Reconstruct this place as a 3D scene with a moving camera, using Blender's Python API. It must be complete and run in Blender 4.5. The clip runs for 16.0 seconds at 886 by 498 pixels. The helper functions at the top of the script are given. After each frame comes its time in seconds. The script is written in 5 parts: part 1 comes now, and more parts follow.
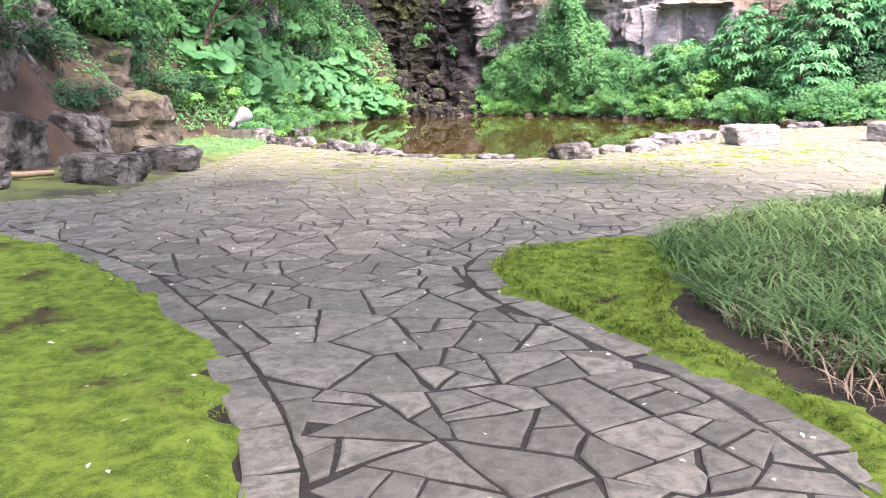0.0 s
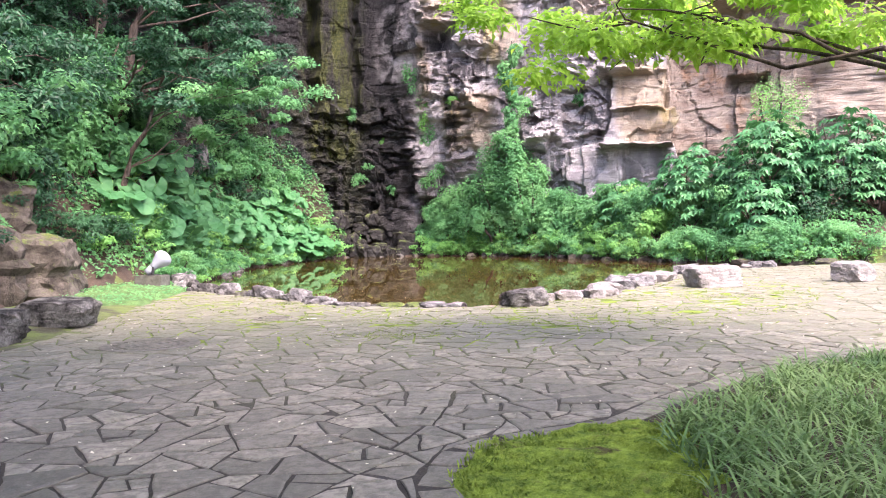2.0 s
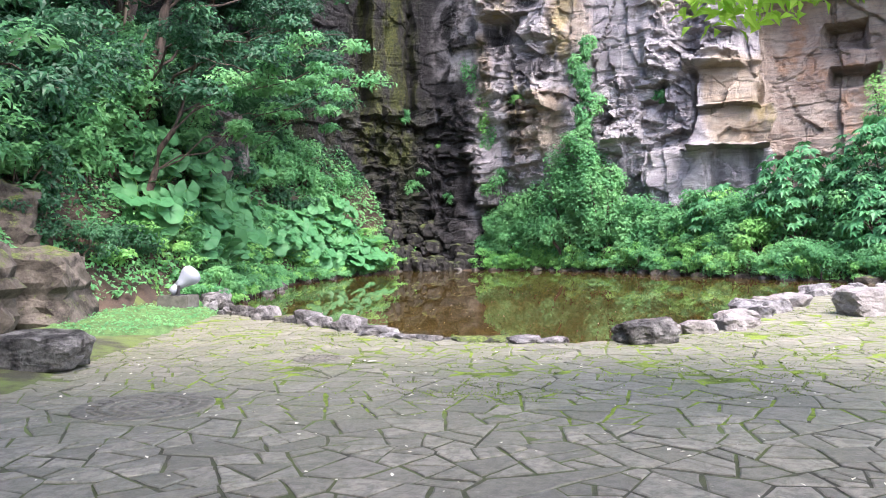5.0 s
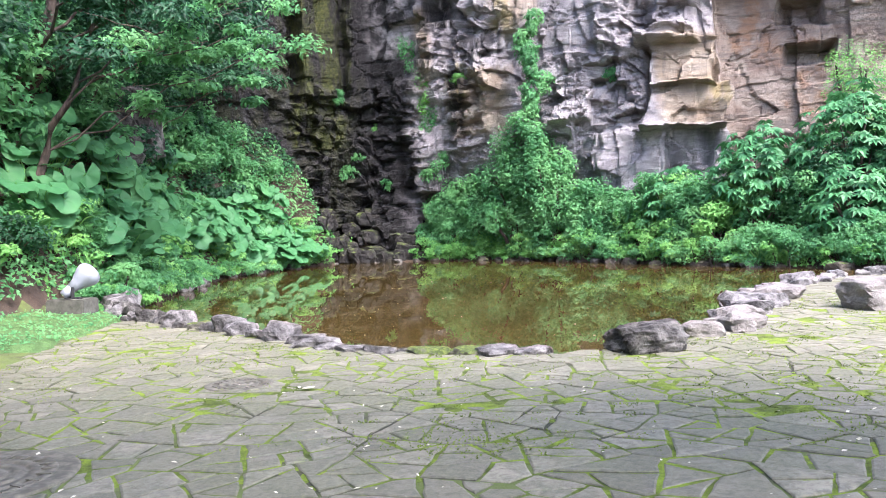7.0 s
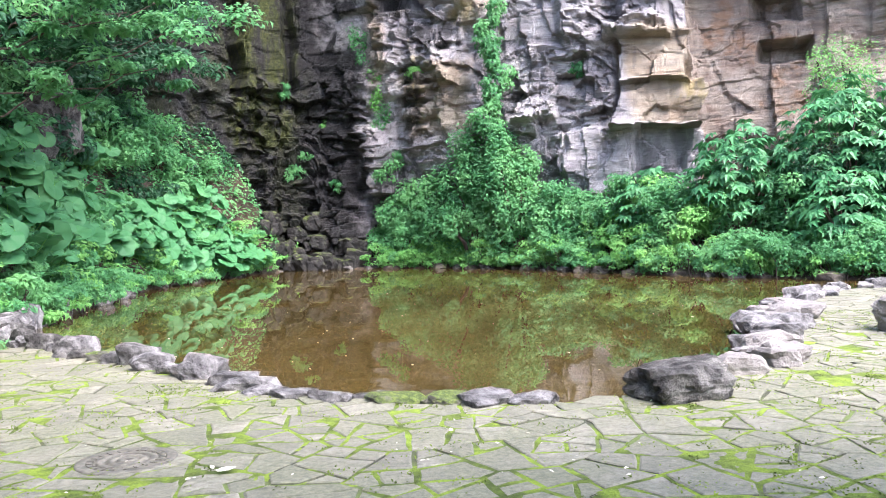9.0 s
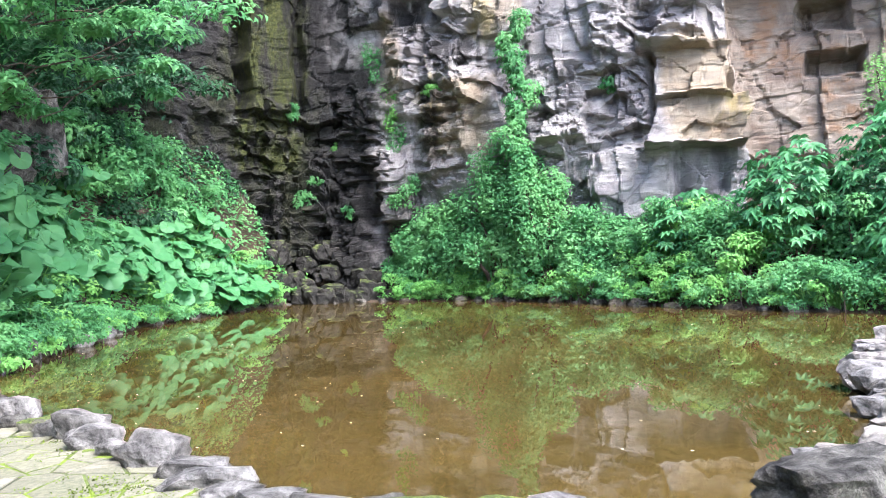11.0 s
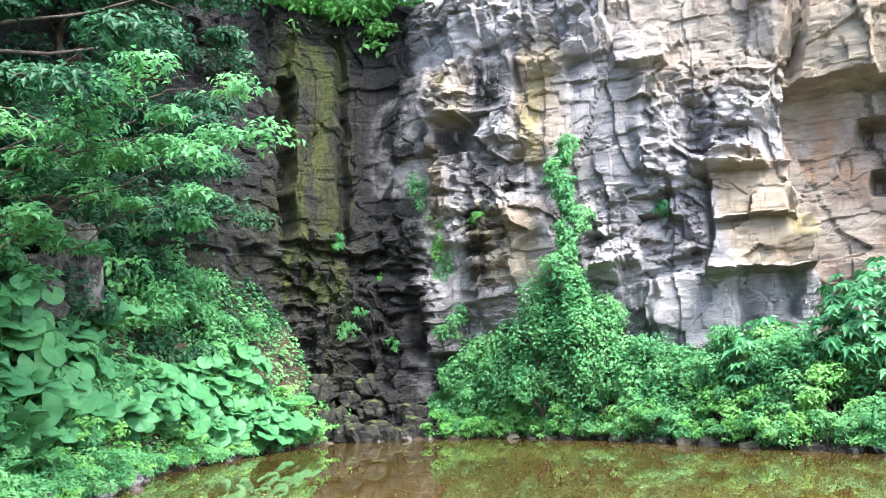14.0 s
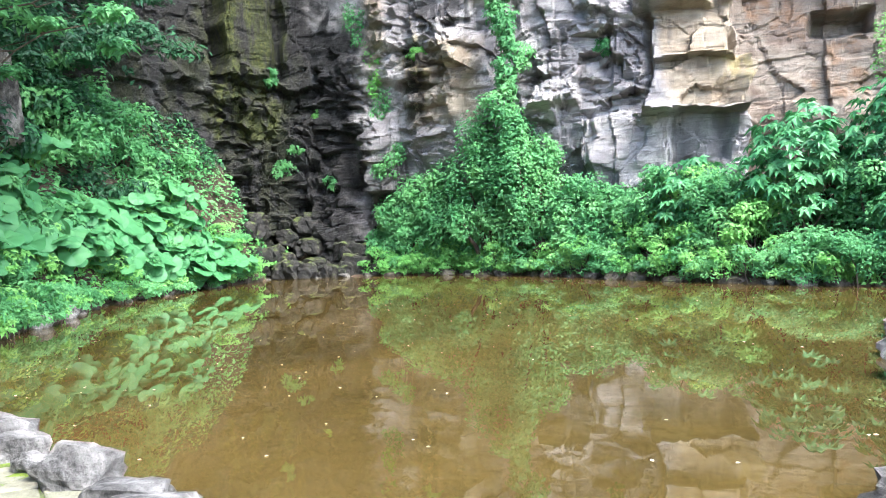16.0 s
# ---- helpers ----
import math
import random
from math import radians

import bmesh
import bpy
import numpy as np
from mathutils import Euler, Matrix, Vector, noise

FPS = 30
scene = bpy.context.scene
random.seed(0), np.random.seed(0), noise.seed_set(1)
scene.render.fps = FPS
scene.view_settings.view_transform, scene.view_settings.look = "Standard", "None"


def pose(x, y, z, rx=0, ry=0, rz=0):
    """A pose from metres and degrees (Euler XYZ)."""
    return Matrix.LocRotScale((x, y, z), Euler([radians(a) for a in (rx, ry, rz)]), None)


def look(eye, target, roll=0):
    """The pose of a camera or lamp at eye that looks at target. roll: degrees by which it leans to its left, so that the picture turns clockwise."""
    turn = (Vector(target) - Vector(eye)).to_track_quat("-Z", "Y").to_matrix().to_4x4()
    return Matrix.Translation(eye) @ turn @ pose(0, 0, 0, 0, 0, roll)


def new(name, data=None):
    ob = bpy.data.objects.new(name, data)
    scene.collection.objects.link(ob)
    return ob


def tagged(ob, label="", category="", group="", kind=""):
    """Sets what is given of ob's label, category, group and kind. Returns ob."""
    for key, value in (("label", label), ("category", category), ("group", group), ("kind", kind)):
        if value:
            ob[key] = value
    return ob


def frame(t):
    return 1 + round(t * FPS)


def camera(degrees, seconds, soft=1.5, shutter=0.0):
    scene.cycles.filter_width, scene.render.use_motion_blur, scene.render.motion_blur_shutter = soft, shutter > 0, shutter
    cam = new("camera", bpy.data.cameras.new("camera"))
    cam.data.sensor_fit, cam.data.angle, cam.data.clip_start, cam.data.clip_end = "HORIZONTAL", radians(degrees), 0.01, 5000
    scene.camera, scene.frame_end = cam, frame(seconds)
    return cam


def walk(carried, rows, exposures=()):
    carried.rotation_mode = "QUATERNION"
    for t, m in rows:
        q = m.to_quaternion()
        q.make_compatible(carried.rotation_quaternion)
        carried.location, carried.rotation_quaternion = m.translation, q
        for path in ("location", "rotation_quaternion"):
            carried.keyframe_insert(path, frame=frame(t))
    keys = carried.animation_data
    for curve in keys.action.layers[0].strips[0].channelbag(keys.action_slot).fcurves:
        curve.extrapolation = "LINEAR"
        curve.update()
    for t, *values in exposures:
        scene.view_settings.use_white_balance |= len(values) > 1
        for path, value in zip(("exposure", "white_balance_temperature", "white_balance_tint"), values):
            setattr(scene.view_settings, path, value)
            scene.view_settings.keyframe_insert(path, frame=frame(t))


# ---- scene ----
cam = camera(56.5, 16.0, soft=0.95)
METRES, EYE, TILT, LEAN, TURN = 13.4, 1.5, 0.0, 0.0, 0.0
ROWS = [
    (0.0, 0.0, 0.0, 0.0, -0.2, -11.45, 0.97),
    (0.5, -0.0001, 0.0297, 0.0007, -2.48, -8.34, 1.52),
    (1.0, 0.0034, 0.0658, 0.0015, -4.09, -5.2, 1.36),
    (1.5, 0.0013, 0.0998, 0.0013, -4.79, -2.98, 1.27),
    (2.0, 0.0004, 0.1391, 0.0015, -4.45, -1.98, 1.26),
    (2.5, -0.003, 0.1818, 0.0017, -3.04, -1.43, 1.13),
    (3.0, -0.0088, 0.2226, 0.0018, -1.29, -1.6, 0.87),
    (5.5, -0.0352, 0.4332, -0.0003, -1.35, -1.07, 1.36),
    (6.0, -0.0396, 0.477, -0.002, -3.08, -1.43, 1.51),
    (6.5, -0.0396, 0.5201, -0.002, -4.68, -1.84, 1.75),
    (7.0, -0.0417, 0.5569, -0.0013, -5.87, -1.99, 1.9),
    (7.5, -0.0441, 0.6008, -0.0018, -7.18, -2.16, 2.04),
    (8.0, -0.0437, 0.6412, -0.0006, -8.09, -1.9, 2.06),
    (8.5, -0.044, 0.6835, 0.0002, -9.23, -2.04, 1.88),
    (9.0, -0.0387, 0.7244, -0.0, -9.43, -1.81, 1.62),
    (11.5, -0.0206, 0.9192, 0.0013, -7.81, 0.45, 1.96),
    (12.0, -0.0169, 0.9447, 0.0027, -6.92, 0.69, 1.93),
    (12.5, -0.0128, 0.9627, 0.0037, -5.27, 1.8, 1.89),
    (13.0, -0.0119, 0.9675, 0.0042, -4.69, 2.95, 1.88),
    (13.5, -0.0128, 0.9665, 0.0056, -4.54, 5.39, 1.97),
    (14.0, -0.015, 0.9699, 0.0127, -5.04, 9.19, 2.31),
    (14.5, -0.0153, 0.9703, 0.0124, -5.19, 10.88, 2.57),
    (15.0, -0.015, 0.9707, 0.0121, -5.49, 10.35, 2.85),
    (15.5, -0.0116, 0.9708, 0.0071, -7.01, 4.86, 2.64),
    (16.0, -0.0132, 0.9744, 0.0, -9.34, -1.75, 2.15),
]
walk(cam, [(t, pose(0, 0, EYE, TILT, LEAN, TURN) @ pose(METRES * x, METRES * y, METRES * z, 90 + pitch, roll, yaw)) for t, x, y, z, yaw, pitch, roll in ROWS],
     [(0.0, 2.75, 6700, 30), (1.5, 2.6, 6600, 31), (3.0, 2.4, 6500, 26), (5.5, 2.35, 6100, 22), (9.0, 2.5, 6000, 19), (12.5, 2.75, 6000, 10), (16.0, 2.8, 6000, 8)])

# ---- light ----
SUN_ELEV, SUN_AZ = radians(57), radians(146)
world = bpy.data.worlds.new("world")
scene.world = world
world.use_nodes = True
wn = world.node_tree.nodes
sky = wn.new("ShaderNodeTexSky")
sky.sky_type = "NISHITA"
sky.sun_disc = False
sky.sun_elevation, sky.sun_rotation = SUN_ELEV, SUN_AZ
sky.dust_density = 3.0
wn["Background"].inputs[1].default_value = 0.15
world.node_tree.links.new(sky.outputs[0], wn["Background"].inputs[0])
sun_data = bpy.data.lights.new("sun", "SUN")
sun_data.energy, sun_data.angle, sun_data.color = 1.9, radians(38), (1.0, 0.95, 0.87)
sun = new("sun", sun_data)
sun_dir = Vector((math.sin(SUN_AZ) * math.cos(SUN_ELEV), math.cos(SUN_AZ) * math.cos(SUN_ELEV), math.sin(SUN_ELEV)))
sun.matrix_world = look(sun_dir * 60, (0, 0, 0))


# ---- materials ----
class Mat:
    """A small builder of node materials; coordinates are in metres."""

    def __init__(self, name, rough=0.8, metal=0.0, spec=0.5):
        self.m = bpy.data.materials.new(name)
        self.m.use_nodes = True
        self.n, self.l = self.m.node_tree.nodes, self.m.node_tree.links
        self.b = self.n["Principled BSDF"]
        self.b.inputs["Roughness"].default_value = rough
        self.b.inputs["Metallic"].default_value = metal
        self.b.inputs["Specular IOR Level"].default_value = spec
        self.co = self.n.new("ShaderNodeTexCoord").outputs["Object"]

    def node(self, kind, **kw):
        nd = self.n.new(kind)
        for k, v in kw.items():
            nd.inputs[k].default_value = v
        return nd

    def place(self, scale=(1, 1, 1), world_space=False):
        mp = self.n.new("ShaderNodeMapping")
        mp.inputs["Scale"].default_value = scale
        src = self.n.new("ShaderNodeNewGeometry").outputs["Position"] if world_space else self.co
        self.l.new(src, mp.inputs[0])
        return mp.outputs[0]

    def noise(self, scale, detail=4, rough=0.6, co=None, dist=0.0):
        nd = self.node("ShaderNodeTexNoise", Scale=scale, Detail=detail, Roughness=rough, Distortion=dist)
        self.l.new(co or self.co, nd.inputs["Vector"])
        return nd.outputs["Fac"]

    def ramp(self, fac, lo, hi, a=0.0, b=1.0):
        nd = self.n.new("ShaderNodeMapRange")
        nd.interpolation_type = "SMOOTHSTEP"
        for k, v in zip((1, 2, 3, 4), (lo, hi, a, b)):
            nd.inputs[k].default_value = v
        self.l.new(fac, nd.inputs[0])
        return nd.outputs[0]

    def math(self, op, a, b=0.0):
        nd = self.n.new("ShaderNodeMath")
        nd.operation = op
        for i, v in enumerate((a, b)):
            if isinstance(v, (int, float)):
                nd.inputs[i].default_value = v
            else:
                self.l.new(v, nd.inputs[i])
        return nd.outputs[0]

    def mix(self, fac, a, b):
        nd = self.n.new("ShaderNodeMix")
        nd.data_type = "RGBA"
        for sock, v in ((nd.inputs[0], fac), (nd.inputs[6], a), (nd.inputs[7], b)):
            if isinstance(v, tuple):
                sock.default_value = (*v, 1)
            elif isinstance(v, (int, float)):
                sock.default_value = v
            else:
                self.l.new(v, sock)
        return nd.outputs[2]

    def color(self, v):
        if isinstance(v, tuple):
            self.b.inputs["Base Color"].default_value = (*v, 1)
        else:
            self.l.new(v, self.b.inputs["Base Color"])
        return self

    def bump(self, fac, strength=0.5, dist=0.02):
        nd = self.node("ShaderNodeBump", Strength=strength, Distance=dist)
        self.l.new(fac, nd.inputs["Height"])
        self.l.new(nd.outputs[0], self.b.inputs["Normal"])
        return self

    def rough(self, fac):
        self.l.new(fac, self.b.inputs["Roughness"])
        return self

    def island(self):
        return self.n.new("ShaderNodeNewGeometry").outputs["Random Per Island"]

    def object_random(self):
        return self.n.new("ShaderNodeObjectInfo").outputs["Random"]

    def axis(self, i):
        nd = self.n.new("ShaderNodeSeparateXYZ")
        self.l.new(self.co, nd.inputs[0])
        return nd.outputs[i]


def leaf_material(name, dark, mid, light, shine=0.45, through_light=0.3):
    m = Mat(name, rough=shine, spec=0.25)
    big = m.noise(0.9, 3, co=m.place(world_space=True))
    c = m.mix(m.ramp(m.island(), 0.0, 1.0), dark, mid)
    c = m.mix(m.ramp(big, 0.42, 0.72, 0.0, 0.75), c, light)
    m.color(c)
    tr = m.n.new("ShaderNodeBsdfTranslucent")
    m.l.new(m.mix(0.5, c, light), tr.inputs[0])
    ms = m.n.new("ShaderNodeMixShader")
    ms.inputs[0].default_value = through_light
    m.l.new(m.b.outputs[0], ms.inputs[1])
    m.l.new(tr.outputs[0], ms.inputs[2])
    m.l.new(ms.outputs[0], m.n["Material Output"].inputs[0])
    return m.m


def rock_material(name, dark, mid, light, moss=0.0, wet=False, scale=1.0):
    m = Mat(name, rough=0.5 if wet else 0.85, spec=0.25)
    f = m.noise(3.0 * scale, 8, 0.65, dist=0.4)
    g = m.noise(26 * scale, 6, 0.7)
    c = m.mix(m.ramp(f, 0.38, 0.62), dark, light)
    c = m.mix(m.ramp(g, 0.38, 0.66, 0, 0.7), c, mid)
    pits = m.noise(80 * scale, 4, 0.7)
    c = m.mix(m.ramp(pits, 0.52, 0.70, 0, 0.7), c, dark)
    c = m.mix(m.math("MULTIPLY", m.object_random(), 0.35), c, dark)
    if moss:
        up = m.n.new("ShaderNodeSeparateXYZ")
        m.l.new(m.n.new("ShaderNodeNewGeometry").outputs["Normal"], up.inputs[0])
        k = m.math("ADD", m.noise(5 * scale, 5), m.math("MULTIPLY", up.outputs[2], 0.25))
        k = m.math("ADD", k, m.math("MULTIPLY", g, 0.25))
        c = m.mix(m.ramp(k, 0.88 - moss, 1.12 - moss, 0, 0.9), c, m.mix(m.ramp(g, 0.4, 0.65), (0.05, 0.08, 0.015), (0.16, 0.21, 0.04)))
    m.color(c)
    return m.bump(m.math("ADD", f, m.math("ADD", m.math("MULTIPLY", g, 0.7), m.math("MULTIPLY", pits, 0.3))), 1.0, 0.06).m


def make_slab(name, moss_y):
    """Grey flagstone; green film and yellow moss crumbs thicken towards the pond."""
    m = Mat(name, rough=0.75)
    wp = m.place(world_space=True)
    f = m.noise(2.2, 6, 0.6, co=wp)
    g = m.noise(60, 5, 0.7, co=wp)
    c = m.mix(m.object_random(), (0.125, 0.115, 0.093), (0.295, 0.268, 0.218))
    c = m.mix(m.ramp(f, 0.35, 0.75, 0, 0.7), c, (0.10, 0.097, 0.075))
    c = m.mix(m.ramp(g, 0.5, 0.8, 0, 0.45), c, (0.32, 0.305, 0.275))
    h = m.noise(11, 8, 0.72, co=wp, dist=0.5)
    c = m.mix(m.ramp(h, 0.42, 0.62, 0, 0.7), c, (0.075, 0.07, 0.055))
    c = m.mix(m.ramp(m.noise(140, 4, 0.75, co=wp), 0.55, 0.72, 0, 0.6), c, (0.05, 0.047, 0.038))
    c = m.mix(m.ramp(h, 0.30, 0.40, 0.5, 0), c, (0.34, 0.325, 0.29))
    sep = m.n.new("ShaderNodeSeparateXYZ")
    m.l.new(wp, sep.inputs[0])
    near = m.ramp(sep.outputs[1], moss_y, moss_y + 6.0)
    film = m.math("MULTIPLY", near, m.ramp(m.noise(1.1, 4, co=wp), 0.32, 0.66, 0.35, 0.8))
    c = m.mix(film, c, m.mix(m.ramp(m.noise(24, 6, 0.7, co=wp), 0.35, 0.65), (0.085, 0.09, 0.05), (0.185, 0.185, 0.115)))
    crumbs = m.math("MULTIPLY", near, m.ramp(m.noise(2.4, 8, 0.75, co=wp), 0.61, 0.70, 0, 0.55))
    c = m.mix(crumbs, c, (0.22, 0.28, 0.06))
    m.color(c)
    return m.bump(m.math("ADD", g, m.math("MULTIPLY", h, 2.0)), 0.55, 0.012).m


SLAB = make_slab("flagstone", 8.5)

m = Mat("soil", 0.95)
f, g = m.noise(1.5, 6), m.noise(40, 6, 0.75)
c = m.mix(m.ramp(f, 0.35, 0.65), (0.03, 0.02, 0.014), (0.07, 0.045, 0.03))
c = m.mix(m.ramp(g, 0.5, 0.75, 0, 0.7), c, (0.15, 0.10, 0.06))
SOIL = m.color(c).bump(g, 0.9, 0.03).m

m = Mat("joint_soil", 0.95)
f, g = m.noise(1.3, 5), m.noise(45, 6, 0.75)
near = m.ramp(m.axis(1), 8.0, 13.0)
c = m.mix(m.ramp(g, 0.4, 0.7), (0.025, 0.022, 0.017), (0.06, 0.05, 0.04))
c = m.mix(m.math("MULTIPLY", near, m.ramp(f, 0.38, 0.58, 0.1, 0.9)), c, (0.11, 0.15, 0.032))
JOINT = m.color(c).bump(g, 0.8, 0.02).m

m = Mat("moss", 0.95, spec=0.2)
f, g, k = m.noise(1.6, 5), m.noise(9, 6, 0.7), m.noise(120, 4, 0.7)
c = m.mix(m.ramp(g, 0.35, 0.65), (0.09, 0.17, 0.014), (0.29, 0.42, 0.05))
c = m.mix(m.ramp(k, 0.45, 0.7, 0, 0.6), c, (0.40, 0.52, 0.11))
bare = m.ramp(m.math("ADD", f, m.math("MULTIPLY", g, 0.4)), 0.76, 0.88, 0, 0.9)
c = m.mix(bare, c, (0.09, 0.06, 0.035))
MOSS = m.color(c).bump(m.math("ADD", k, g), 1.0, 0.03).m

m = Mat("ground_ivy", 0.9, spec=0.2)
f, g = m.noise(5, 6, 0.7), m.noise(45, 5, 0.7)
c = m.mix(m.ramp(f, 0.35, 0.65), (0.08, 0.14, 0.05), (0.14, 0.25, 0.085))
CREEPER = m.color(m.mix(m.ramp(g, 0.45, 0.65, 0, 0.7), c, (0.035, 0.07, 0.02))).bump(g, 1.0, 0.04).m

m = Mat("joint_moss", 0.95, spec=0.2)
f, g = m.noise(3, 6, 0.7), m.noise(70, 5, 0.7)
c = m.mix(m.ramp(f, 0.35, 0.65), (0.065, 0.09, 0.022), (0.22, 0.31, 0.035))
JOINT_MOSS = m.color(m.mix(m.ramp(g, 0.4, 0.7, 0, 0.5), c, (0.06, 0.075, 0.02))).bump(g, 1.0, 0.02).m

GRASS = leaf_material("grass_blade", (0.055, 0.12, 0.035), (0.115, 0.22, 0.07), (0.235, 0.345, 0.135), 0.5, 0.3)
# deep green leaf, darkened further so its colour holds the bank wood's shade
LEAF_DEEP_SHADED = leaf_material("leaf_deep_green_shaded", (0.010, 0.043, 0.020), (0.021, 0.082, 0.036), (0.044, 0.145, 0.057))
LEAF_MID = leaf_material("leaf_green", (0.040, 0.155, 0.058), (0.105, 0.315, 0.115), (0.205, 0.455, 0.165), 0.45, 0.4)
LEAF_LIGHT = leaf_material("leaf_yellow_green", (0.09, 0.26, 0.06), (0.17, 0.42, 0.11), (0.29, 0.56, 0.16), 0.45, 0.4)
LEAF_BUTTERBUR = leaf_material("butterbur_leaf", (0.042, 0.16, 0.062), (0.074, 0.235, 0.088), (0.125, 0.32, 0.122), 0.5, 0.3)
LEAF_BROAD = leaf_material("broad_shrub_leaf", (0.03, 0.13, 0.05), (0.065, 0.23, 0.085), (0.125, 0.34, 0.13), 0.4, 0.25)
LEAF_CANOPY = leaf_material("overhead_leaf", (0.16, 0.32, 0.04), (0.28, 0.50, 0.06), (0.42, 0.66, 0.09), 0.45, 0.6)

m = Mat("bark", 0.95)
f = m.noise(9, 8, 0.7, co=m.place((1, 1, 0.18)))
BARK = m.color(m.mix(m.ramp(f, 0.35, 0.65), (0.025, 0.018, 0.013), (0.11, 0.08, 0.06))).bump(f, 1.0, 0.05).m

ROCK_GREY = rock_material("grey_rock", (0.04, 0.038, 0.037), (0.20, 0.19, 0.185), (0.44, 0.42, 0.405))
ROCK_DARK = rock_material("dark_rock", (0.012, 0.011, 0.010), (0.075, 0.07, 0.064), (0.27, 0.258, 0.235))
ROCK_PALE = rock_material("pale_block_rock", (0.16, 0.145, 0.135), (0.30, 0.28, 0.255), (0.38, 0.35, 0.32), scale=0.8)
ROCK_BROWN = rock_material("brown_rock", (0.03, 0.025, 0.02), (0.105, 0.09, 0.073), (0.17, 0.148, 0.12), moss=0.12)
ROCK_WET = rock_material("wet_black_rock", (0.006, 0.006, 0.006), (0.025, 0.023, 0.02), (0.06, 0.055, 0.05), moss=0.10, wet=True)
ROCK_MOSSY = rock_material("mossy_rock", (0.09, 0.085, 0.07), (0.20, 0.19, 0.16), (0.28, 0.27, 0.22), moss=0.32)

m = Mat("pond_water", 0.008, spec=0.5)
m.b.inputs["IOR"].default_value = 1.38
f = m.noise(0.35, 3)
m.color(m.mix(m.ramp(f, 0.35, 0.65), (0.040, 0.028, 0.008), (0.066, 0.045, 0.013)))
WATER = m.bump(m.noise(2.2, 3, 0.5, co=m.place((1, 0.5, 1))), 0.03, 0.02).m

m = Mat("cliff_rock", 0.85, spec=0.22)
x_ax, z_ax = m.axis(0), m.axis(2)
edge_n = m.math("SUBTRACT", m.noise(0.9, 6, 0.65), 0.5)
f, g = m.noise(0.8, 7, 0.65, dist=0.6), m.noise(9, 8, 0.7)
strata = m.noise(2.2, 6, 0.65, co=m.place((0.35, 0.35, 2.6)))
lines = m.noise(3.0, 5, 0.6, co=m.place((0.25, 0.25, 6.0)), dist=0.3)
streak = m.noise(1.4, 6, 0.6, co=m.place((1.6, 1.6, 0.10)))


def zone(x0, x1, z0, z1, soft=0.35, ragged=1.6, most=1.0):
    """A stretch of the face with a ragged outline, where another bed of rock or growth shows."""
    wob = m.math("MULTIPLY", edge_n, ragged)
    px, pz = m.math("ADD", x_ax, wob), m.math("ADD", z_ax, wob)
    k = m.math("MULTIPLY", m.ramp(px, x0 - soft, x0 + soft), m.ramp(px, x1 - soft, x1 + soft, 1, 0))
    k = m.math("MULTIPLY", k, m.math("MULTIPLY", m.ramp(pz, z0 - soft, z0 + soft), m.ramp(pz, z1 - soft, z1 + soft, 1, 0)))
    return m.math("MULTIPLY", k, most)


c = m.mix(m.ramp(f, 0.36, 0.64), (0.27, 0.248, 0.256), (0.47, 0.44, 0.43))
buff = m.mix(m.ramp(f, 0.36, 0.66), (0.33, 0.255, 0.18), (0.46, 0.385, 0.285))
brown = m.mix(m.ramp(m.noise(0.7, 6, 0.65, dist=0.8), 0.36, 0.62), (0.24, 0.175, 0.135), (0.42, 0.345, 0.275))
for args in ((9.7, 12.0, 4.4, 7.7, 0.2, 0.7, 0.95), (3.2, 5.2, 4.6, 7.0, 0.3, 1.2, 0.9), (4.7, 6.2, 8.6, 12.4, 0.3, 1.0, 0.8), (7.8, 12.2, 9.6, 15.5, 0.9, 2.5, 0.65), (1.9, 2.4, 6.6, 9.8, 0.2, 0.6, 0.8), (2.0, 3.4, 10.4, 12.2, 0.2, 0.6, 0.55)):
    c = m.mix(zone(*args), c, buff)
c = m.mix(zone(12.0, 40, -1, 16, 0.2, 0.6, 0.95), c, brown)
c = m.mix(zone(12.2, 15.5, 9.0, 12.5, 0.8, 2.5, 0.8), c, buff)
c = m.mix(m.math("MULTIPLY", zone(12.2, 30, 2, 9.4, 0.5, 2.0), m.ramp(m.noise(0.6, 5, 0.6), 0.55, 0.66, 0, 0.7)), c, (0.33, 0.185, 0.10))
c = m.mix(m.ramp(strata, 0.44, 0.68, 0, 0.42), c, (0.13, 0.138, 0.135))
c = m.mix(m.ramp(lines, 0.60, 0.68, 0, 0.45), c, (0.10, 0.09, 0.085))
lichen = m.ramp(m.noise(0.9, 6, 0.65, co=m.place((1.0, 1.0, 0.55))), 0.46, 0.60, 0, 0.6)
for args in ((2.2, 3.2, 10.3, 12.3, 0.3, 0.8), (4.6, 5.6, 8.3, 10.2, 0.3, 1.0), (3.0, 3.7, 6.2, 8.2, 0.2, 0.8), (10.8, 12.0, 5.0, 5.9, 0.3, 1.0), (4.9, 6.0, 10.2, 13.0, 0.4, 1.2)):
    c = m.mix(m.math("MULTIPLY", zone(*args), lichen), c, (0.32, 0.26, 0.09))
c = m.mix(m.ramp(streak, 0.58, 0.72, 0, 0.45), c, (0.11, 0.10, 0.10))
